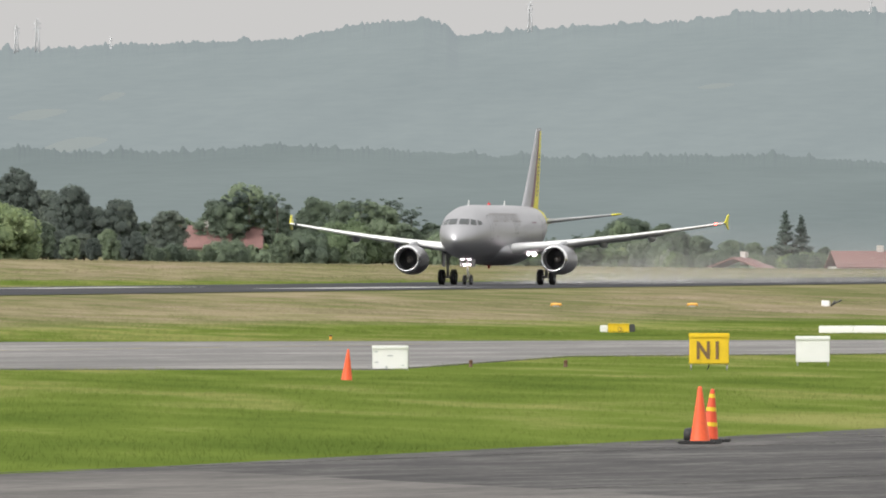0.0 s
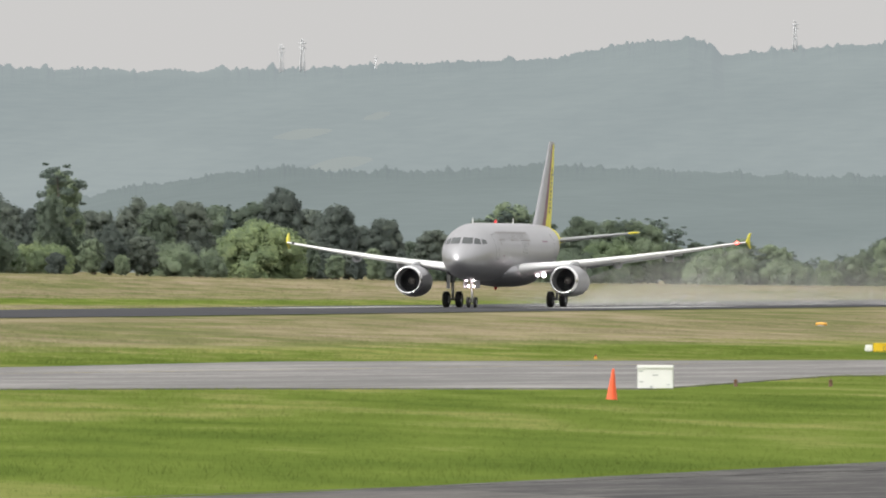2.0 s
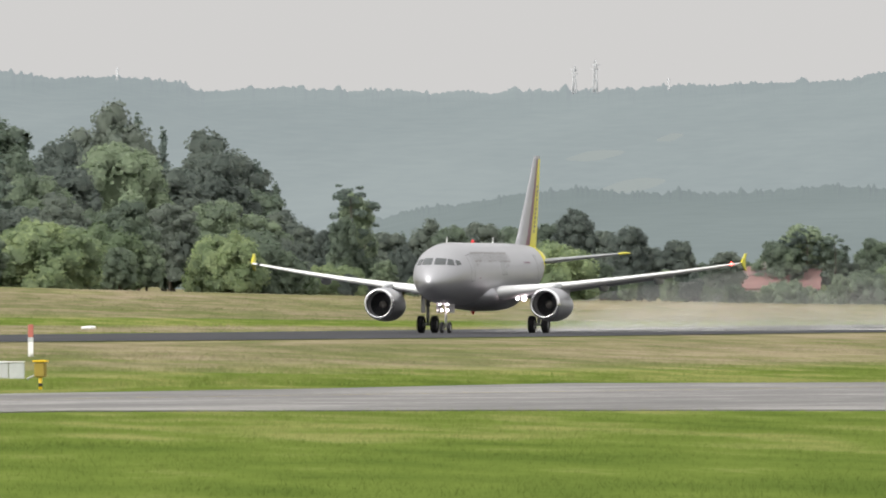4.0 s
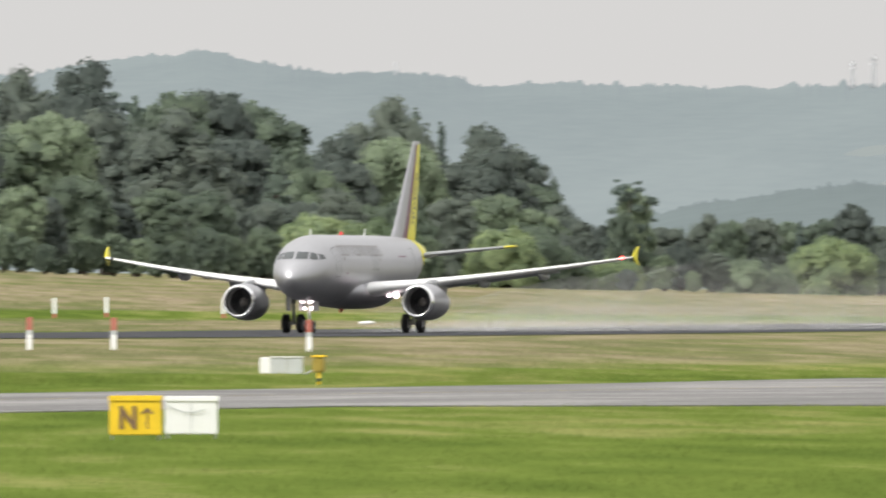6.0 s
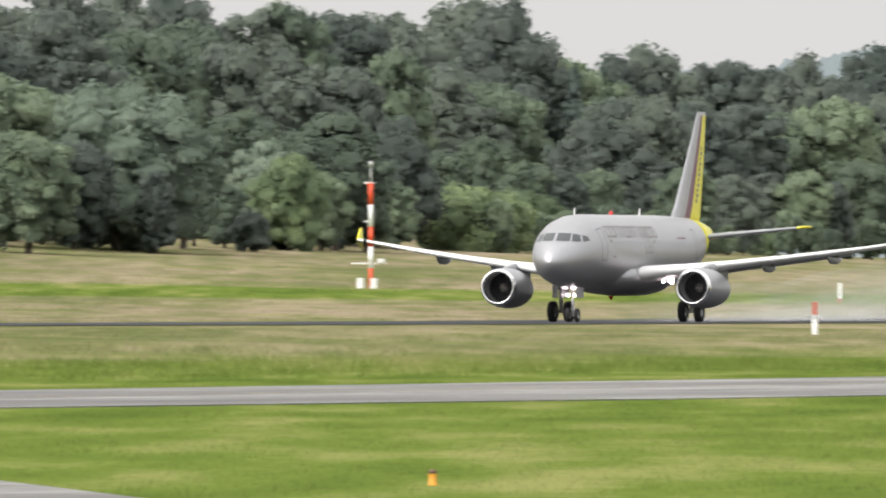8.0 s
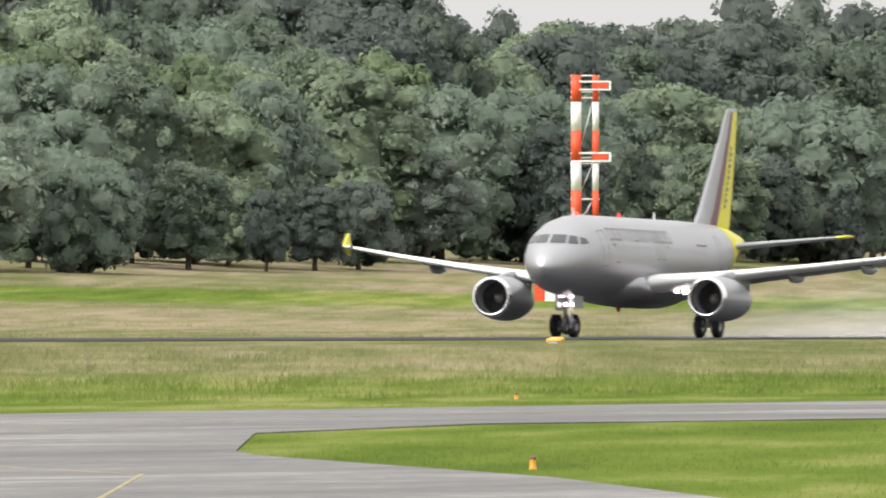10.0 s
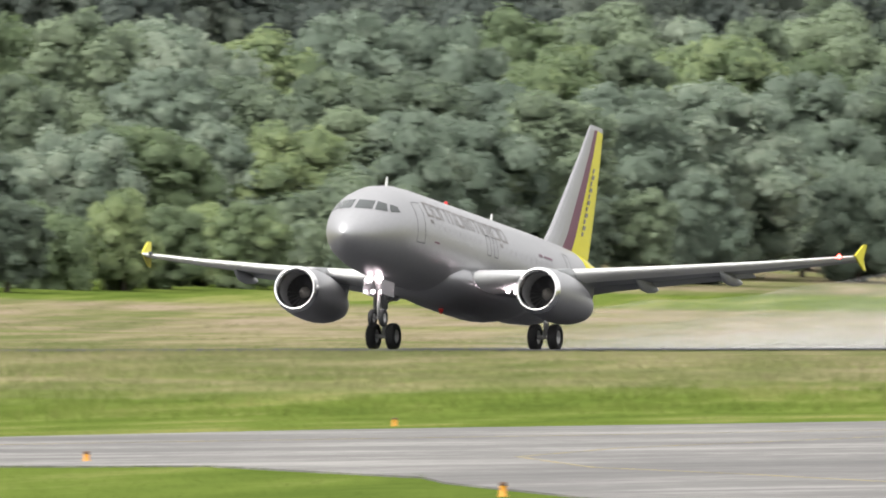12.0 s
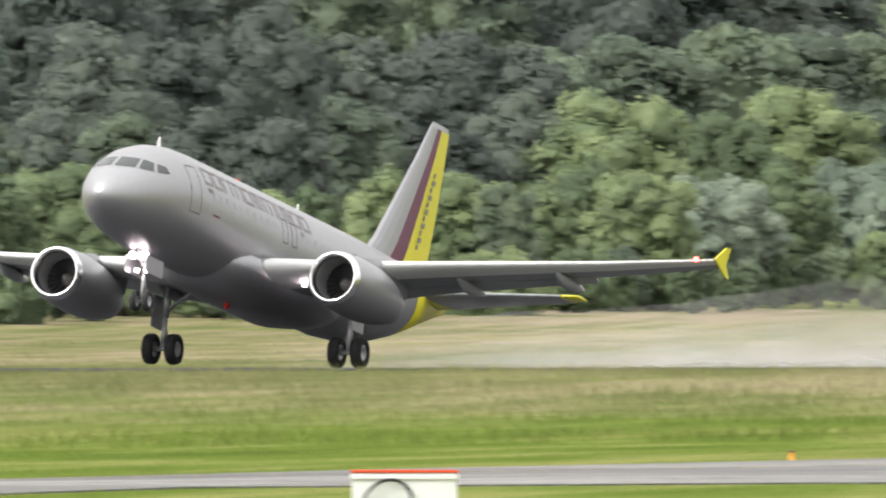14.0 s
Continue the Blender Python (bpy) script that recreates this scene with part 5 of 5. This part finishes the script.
KINDS = {
    "oak": ("broadleaf_tree", "dark green broadleaf tree at the wood's edge", "tree"),
    "deep": ("forest_tree", "deep green tree in the shaded wood", "tree"),
    "fresh": ("leafy_tree", "fresh green leafy tree at the wood's edge", "tree"),
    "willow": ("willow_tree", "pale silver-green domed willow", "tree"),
    "spruce": ("spruce_tree", "dark narrow spruce standing above the wood", "tree"),
    "pine": ("open_tree", "tall tree with a thin open crown", "tree"),
    "bush": ("bush", "low green bush before the wood", "bush"),
}
PROTO = {
    "oak": [crown(k, w, 5.4, hz, 120, 0.16, LEAF) for w, hz, k in ((3.3, 4.9, 1), (3.0, 5.0, 2), (3.6, 4.8, 3), (2.7, 5.1, 4))],
    "deep": [crown(k, w, 5.4, hz, 115, 0.16, LEAF_DEEP) for w, hz, k in ((3.4, 4.9, 5), (3.0, 5.0, 6), (3.7, 4.8, 7), (2.6, 5.1, 8))],
    "fresh": [crown(k, w, 5.0, hz, 95, 0.17, LEAF_BRIGHT, 0.2) for w, hz, k in ((3.7, 5.1, 11), (3.2, 5.2, 12), (4.1, 5.0, 13))],
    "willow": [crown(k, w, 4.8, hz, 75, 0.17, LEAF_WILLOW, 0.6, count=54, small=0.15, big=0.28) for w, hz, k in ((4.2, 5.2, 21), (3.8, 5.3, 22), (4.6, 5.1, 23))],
    "spruce": [clump_mesh("crown", lobes_conifer(k, 10, w), (0, 0, 4), 90, 0.14, k, LEAF_DARK, 0.4) for k, w in ((31, 2.4), (32, 2.9))],
    "pine": [clump_mesh("crown", lobes_open(k), (0, 0, 5), 190, 0.13, k, LEAF_DARK, 0.0, 0.66) for k in (41, 42)],
    "bush": [crown(k, w, 4.0, 6.0, 26, 0.32, LEAF_BRIGHT if k == 51 else LEAF, 0.1) for w, k in ((7.0, 51), (8.0, 52))],
}
TRUNKS = [trunk_mesh(8.6, 0.26, lobes_open(k), k) for k in (41, 42, 43)]


def plant(key, which, x, y, h, wide, turn):
    name, label, cat = KINDS[key]
    t = new(name)
    t.matrix_basis = Matrix.Translation((x, y, ground_z(x, y) - 0.15)) @ Matrix.Rotation(turn, 4, "Z")
    tagged(t, label, cat, group="edge of the wood")
    for nm, me in (("trunk", TRUNKS[which % 3]), ("crown", PROTO[key][which % len(PROTO[key])])):
        o = new(nm, me)
        o.parent = t
        o.scale = (wide * h / 10, wide * h / 10, h / 10.5)
    return t


def edge_at(u, back):
    """The place at the wood's edge, that many metres behind it, in the direction u."""
    b = bearing(u)
    r = 1500.0
    for _ in range(12):
        r = (-np.interp(r * math.cos(b), EDGE_Y, EDGE_X) + back) / math.sin(b)
    r = min(r, 2700.0 + back)
    return -r * math.sin(b), r * math.cos(b), r


def curve_of(rows):
    rows = sorted(rows)
    return lambda u: float(np.interp(u, [k[0] for k in rows], [k[1] for k in rows]))


# heights of the wood along the turn of the view: top of the back trees, top of the front trees
SKYLINE = curve_of([(1600, 455), (1440, 445), (1340, 440), (1240, 425), (1160, 400), (1090, 390), (1000, 430), (860, 400), (760, 380), (690, 350), (560, 345), (520, 395), (440, 322), (385, 345),
                    (365, 400), (330, 372), (285, 375), (260, 405), (215, 350), (170, 375), (130, 330), (100, 350), (40, 302), (-40, 310), (-120, 322), (-286, 330), (-470, 330),
                    (-485, 268), (-520, 205), (-600, 172), (-680, 150), (-745, 118), (-800, 126), (-870, 152), (-896, 190), (-976, 142), (-1036, 105), (-1146, 82), (-1296, 68), (-1551, 54),
                    (-1751, 62), (-1895, 52), (-1950, -12), (-2105, -30), (-2205, -40), (-2485, -38), (-2700, -66), (-2790, -52), (-3050, -30), (-3200, -42), (-3330, -70), (-3420, -130), (-5000, -160), (-6000, -210), (-7700, -220)])
FRONT = curve_of([(1600, 470), (1000, 440), (520, 420), (450, 442), (250, 445), (200, 410), (0, 400), (-470, 400), (-520, 345), (-900, 335), (-1300, 350), (-1750, 330), (-2100, 300), (-2350, 230), (-2550, 110), (-3000, 85),
                  (-3300, 75), (-3700, 80), (-4100, 40), (-4400, 80), (-4800, 120), (-5000, 170), (-5300, 150), (-5700, 165), (-6000, 190), (-6500, 205), (-7700, 210)])


def row_of_trees(u0, u1, back, level, kinds, seed, dense=1.0, wide=1.0):
    """Trees side by side; level 0 reaches the front height, 1 the skyline."""
    rg = random.Random(seed)
    u = u0
    while u > u1:
        x, y, r = edge_at(u, back + rg.uniform(-6, 6))
        v = FRONT(u) + (SKYLINE(u) - FRONT(u)) * level
        v += rg.uniform(-16, 10) if level > 0.95 else rg.uniform(-24, 30)
        h = 2.2 + (505 - v) * r / 37357.8 - ground_z(x, y)
        h = max(2.2, h)
        key = rg.choices([k[0] for k in kinds], [k[1] for k in kinds])[0]
        w = wide * rg.uniform(0.9, 1.25) * (1.0 if h < 14 else max(0.85, 14 / h * 1.1))
        plant(key, rg.randrange(6), x, y, h, w, rg.uniform(0, 6.28))
        u -= 1.18 * dense * (0.42 * h * w * (2 * 4.4 / 10)) * 37357.8 / r * rg.uniform(0.8, 1.25) * (0.6 if key in ("spruce", "pine") else 1)


# far trees by the runway's far end, then the tall stand, the mixed wood, the willows and the hillside
row_of_trees(1130, 420, 14, 1.0, [("oak", 4), ("pine", 2.5)], 61, 0.8)
row_of_trees(420, -450, 14, 1.0, [("oak", 3), ("deep", 3), ("spruce", 0.8)], 59, 0.75)
row_of_trees(1650, 1130, 14, 1.0, [("oak", 3), ("spruce", 1)], 60, 1.0)
row_of_trees(1650, 1150, 2, -0.1, [("oak", 3), ("bush", 1)], 56, 0.9)
row_of_trees(1150, 420, 2, 0.25, [("oak", 3), ("bush", 1.5)], 62, 0.9)
row_of_trees(430, 240, 1, 0.0, [("oak", 3), ("bush", 1)], 57, 0.8)
row_of_trees(240, -450, 2, 0.25, [("oak", 3), ("deep", 2), ("bush", 0.6)], 58, 0.9)
for u, v, key in ((-365, 238, "pine"), (-358, 256, "slim"), (-380, 300, "slim"), (1390, 364, "spruce"), (1418, 372, "spruce"), (1100, 385, "oak"), (440, 320, "pine"), (405, 332, "pine"), (490, 330, "pine"), (640, 340, "pine"),
                  (130, 322, "deep"), (215, 345, "deep"), (30, 296, "deep"), (-190, 318, "oak")):
    x, y, r = edge_at(u, 8)
    plant("oak" if key == "slim" else key, 1, x, y, 2.2 + (505 - v) * r / 37357.8 - ground_z(x, y), {"spruce": 1.3, "slim": 0.62}.get(key, 0.85), u)
row_of_trees(-500, -1900, 40, 1.0, [("deep", 4), ("oak", 2), ("spruce", 2.2), ("pine", 0.7)], 63, 0.62)
row_of_trees(-490, -1900, 18, 0.72, [("deep", 4), ("oak", 2.5), ("spruce", 1)], 64, 0.75)
row_of_trees(-480, -2350, 4, 0.3, [("oak", 4), ("deep", 3)], 65, 0.85)
row_of_trees(-480, -2400, -3, 0.0, [("bush", 0.8), ("oak", 2), ("fresh", 0.4)], 66, 1.0)
row_of_trees(-1925, -3450, 60, 1.0, [("deep", 5), ("oak", 2), ("spruce", 0.4)], 67, 0.6)
row_of_trees(-1780, -1990, 46, 1.0, [("deep", 2), ("oak", 1)], 55, 0.5)
row_of_trees(-1900, -3500, 36, 0.7, [("deep", 4), ("oak", 3)], 68, 0.75)
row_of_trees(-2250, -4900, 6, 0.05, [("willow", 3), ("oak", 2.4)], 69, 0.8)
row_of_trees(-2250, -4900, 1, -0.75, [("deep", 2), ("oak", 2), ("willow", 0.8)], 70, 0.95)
row_of_trees(-3400, -7700, 90, 1.0, [("deep", 6), ("oak", 1)], 71, 0.62)
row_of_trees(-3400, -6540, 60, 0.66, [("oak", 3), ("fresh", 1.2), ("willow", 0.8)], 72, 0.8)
row_of_trees(-6540, -7700, 60, 0.66, [("deep", 4), ("oak", 1), ("spruce", 1)], 76, 0.8)
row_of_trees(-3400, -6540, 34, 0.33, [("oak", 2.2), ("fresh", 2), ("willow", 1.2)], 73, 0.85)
row_of_trees(-6540, -7700, 34, 0.33, [("deep", 4), ("oak", 1.5)], 77, 0.85)
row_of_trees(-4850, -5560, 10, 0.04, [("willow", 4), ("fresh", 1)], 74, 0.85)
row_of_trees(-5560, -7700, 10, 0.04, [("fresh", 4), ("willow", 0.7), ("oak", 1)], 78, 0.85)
row_of_trees(-4850, -7700, 2, -0.35, [("bush", 1), ("fresh", 2), ("oak", 1.6)], 75, 0.9)

# ---- grass blades: three sheets of tufts, too many to count ----
def tufts(name, x0, x1, density, height, blades, seed, label, lean=0.5, thin=0.02):
    """Tufts scattered between two lines along the runway, in the sector that is seen, each of a few tapered blades."""
    rg = np.random.default_rng(seed)
    b0, b1 = radians(10.2), radians(24.6)
    area = 0.5 * (x1 * x1 - x0 * x0) * (1 / math.tan(b0) - 1 / math.tan(b1))
    n = int(density * area)
    x = -np.sqrt(rg.uniform(x0 * x0, x1 * x1, n))
    y = -x * rg.uniform(1 / math.tan(b1), 1 / math.tan(b0), n)
    keep = np.array([not paved(a, c) for a, c in zip(x, y)])
    x, y = x[keep], y[keep]
    n = len(x)
    z = np.array([ground_z(a, c) for a, c in zip(x, y)])
    h = height(x, y) * rg.uniform(0.5, 1.3, n) * (0.75 + 0.6 * np.array([noise.noise((a * 0.08, c * 0.02, seed)) for a, c in zip(x, y)]))
    V = np.empty((n, blades, 3, 3))
    for k in range(blades):
        a = rg.uniform(-1.1, 1.1, n)
        off = rg.normal(0, 0.05 + thin * 2, (n, 2))
        w = (thin + 0.07 * h) * rg.uniform(0.5, 1.1, n)
        bx, by = x + off[:, 0], y + off[:, 1]
        V[:, k, 0] = np.stack([bx - w * np.cos(a) * 0.5, by - w * np.sin(a) * 0.5, z - 0.02], 1)
        V[:, k, 1] = np.stack([bx + w * np.cos(a) * 0.5, by + w * np.sin(a) * 0.5, z - 0.02], 1)
        tip = rg.normal(0, lean, (n, 2)) * h[:, None] * np.array([1.0, 0.25])
        V[:, k, 2] = np.stack([bx + tip[:, 0], by + tip[:, 1], z + h * rg.uniform(0.7, 1.1, n)], 1)
    me = bpy.data.meshes.new(name)
    me.from_pydata(V.reshape(-1, 3).tolist(), [], np.arange(n * blades * 3).reshape(-1, 3).tolist())
    me.materials.append(GRASS)
    me.normals_split_custom_set_from_vertices([(0.0, -0.25, 0.97)] * (n * blades * 3))
    return tagged(new(name, me), label, "grass", kind="stuff")


def paved(x, y):
    """Whether a place lies on the taxiway's outline."""
    if x < -181 or x > -50:
        return False
    inside = False
    k = len(TAXI_EDGE)
    for i in range(k):
        (ax, ay), (bx, by) = TAXI_EDGE[i], TAXI_EDGE[i - 1]
        if (ay > y) != (by > y) and x < (bx - ax) * (y - ay) / (by - ay) + ax:
            inside = not inside
    return inside


tufts("lawn_grass", 55.5, 180, 3.6, lambda x, y: 0.095 + 0 * x, 2, 5, "short bright green mown lawn grass", 0.6, 0.012)
tufts("meadow_grass", 181, 294, 1.1, lambda x, y: np.clip((x + 296) / 40, np.where(y < 790, 1.0, np.where(y < 840, 0.55, 0.25)), 1) * np.where(y < 760, 0.36, np.where(y < 980, 0.2, 0.14)), 3, 6, "tall dry uncut meadow grass", 0.4, 0.015)
tufts("far_meadow_grass", 342, 485, 0.22, lambda x, y: 0.22 + 0 * x, 3, 7, "tan uncut grass beyond the runway", 0.35, 0.05)

# ---- spray and dust that trails behind the airliner: three nested lumpy veils, thick at the ground and gone at the top ----
def veil_material(name, most, length, height):
    m, n, l, b = mat(name, 1.0, 0, 0)
    tc, xyz = n.new("ShaderNodeTexCoord"), n.new("ShaderNodeSeparateXYZ")
    l.new(tc.outputs["Object"], xyz.inputs[0])
    up, near, far = n.new("ShaderNodeMapRange"), n.new("ShaderNodeMapRange"), n.new("ShaderNodeMapRange")
    for k, src, a, c, lo, hi in ((up, 2, 0.0, height, 1.0, 0.0), (near, 0, -2.0, -length * 0.4, 0.0, 1.0), (far, 0, -length * 0.35, -length, 1.0, 0.0)):
        l.new(xyz.outputs[src], k.inputs[0])
        k.inputs[1].default_value, k.inputs[2].default_value, k.inputs[3].default_value, k.inputs[4].default_value = a, c, lo, hi
    t = n.new("ShaderNodeTexNoise")
    t.inputs["Scale"].default_value, t.inputs["Detail"].default_value = 0.12, 5
    l.new(tc.outputs["Object"], t.inputs["Vector"])
    last = None
    for s in (up.outputs[0], up.outputs[0], near.outputs[0], far.outputs[0], t.outputs[0]):
        if last is None:
            last = s
            continue
        mu = n.new("ShaderNodeMath")
        mu.operation = "MULTIPLY"
        l.new(last, mu.inputs[0]), l.new(s, mu.inputs[1])
        last = mu.outputs[0]
    mu = n.new("ShaderNodeMath")
    mu.operation = "MULTIPLY"
    mu.inputs[1].default_value = most * 2.4
    l.new(last, mu.inputs[0])
    thin, dif, trn, both, veil = (n.new("ShaderNodeBsdfTransparent"), n.new("ShaderNodeBsdfDiffuse"), n.new("ShaderNodeBsdfTranslucent"), n.new("ShaderNodeMixShader"), n.new("ShaderNodeMixShader"))
    dif.inputs[0].default_value = trn.inputs[0].default_value = (0.85, 0.84, 0.82, 1)
    l.new(dif.outputs[0], both.inputs[1]), l.new(trn.outputs[0], both.inputs[2])
    l.new(mu.outputs[0], veil.inputs[0]), l.new(thin.outputs[0], veil.inputs[1]), l.new(both.outputs[0], veil.inputs[2])
    l.new(veil.outputs[0], n["Material Output"].inputs["Surface"])
    n.remove(b)
    return m


spray = empty("spray_cloud", Matrix.Translation((RX, 1560.7, 2.27)), "pale spray and dust trailing over the runway behind the airliner", "spray")
for i, (most, height, wide, length) in enumerate(((0.27, 5.4, 13, 270), (0.24, 2.6, 9, 170), (0.34, 1.2, 6, 130))):
    bm = bmesh.new()
    rings = []
    for j in range(40):
        q = j / 39
        x = -4 - i * 3 - length * q
        grow = 0.25 + 0.75 * min(1, q * 2.2)
        hh = height * grow * (1 + 0.18 * noise.noise((x * 0.06, i, 0)))
        ring = []
        for k in range(15):
            a = math.pi * k / 14
            lump = 1 + 0.12 * noise.noise((x * 0.11, k * 0.7, i))
            ring.append((x, wide * grow * math.cos(a) * lump, hh * math.sin(a) * lump))
        rings.append(ring)
    loft(bm, rings, closed=False, cap=False)
    part("veil", bm, veil_material(f"spray {i}", most, length, height * 1.1), spray, "thin pale spray")


def yaw(t):
    """Degrees by which the nose swings off the runway line as the airliner lifts."""
    return float(np.interp(t, [12.0, 13.0, 13.5, 14.0], [0, 0.25, 0.5, 0.79]))


def bank(t):
    """Degrees by which the left wing dips."""
    return float(np.interp(t, [9.2, 11.3, 11.5, 12.5, 13.0, 14.0], [0, -0.5, -0.5, -0.1, -0.3, -1.05]))


def motions():
    walk(plane, [(t, Matrix.Translation((RX, y, z)) @ pose(0, 0, 0, bank(t), -up, -90 + yaw(t))) for t, y, z, up, sprung, nose_sprung in ROLL])
    for leg in MAIN_GEARS:
        walk(leg, [(t, pose(0, 0, -sprung)) for t, y, z, up, sprung, nose_sprung in ROLL])
    walk(ng, [(t, pose(0, 0, -nose_sprung)) for t, y, z, up, sprung, nose_sprung in ROLL])
    walk(spray, [(t, Matrix.Translation((RX, y, runway_z(y) + 0.05)) @ pose(0, 0, 0, 0, 0, -90)) for t, y, z, up, sprung, nose_sprung in ROLL])


motions()
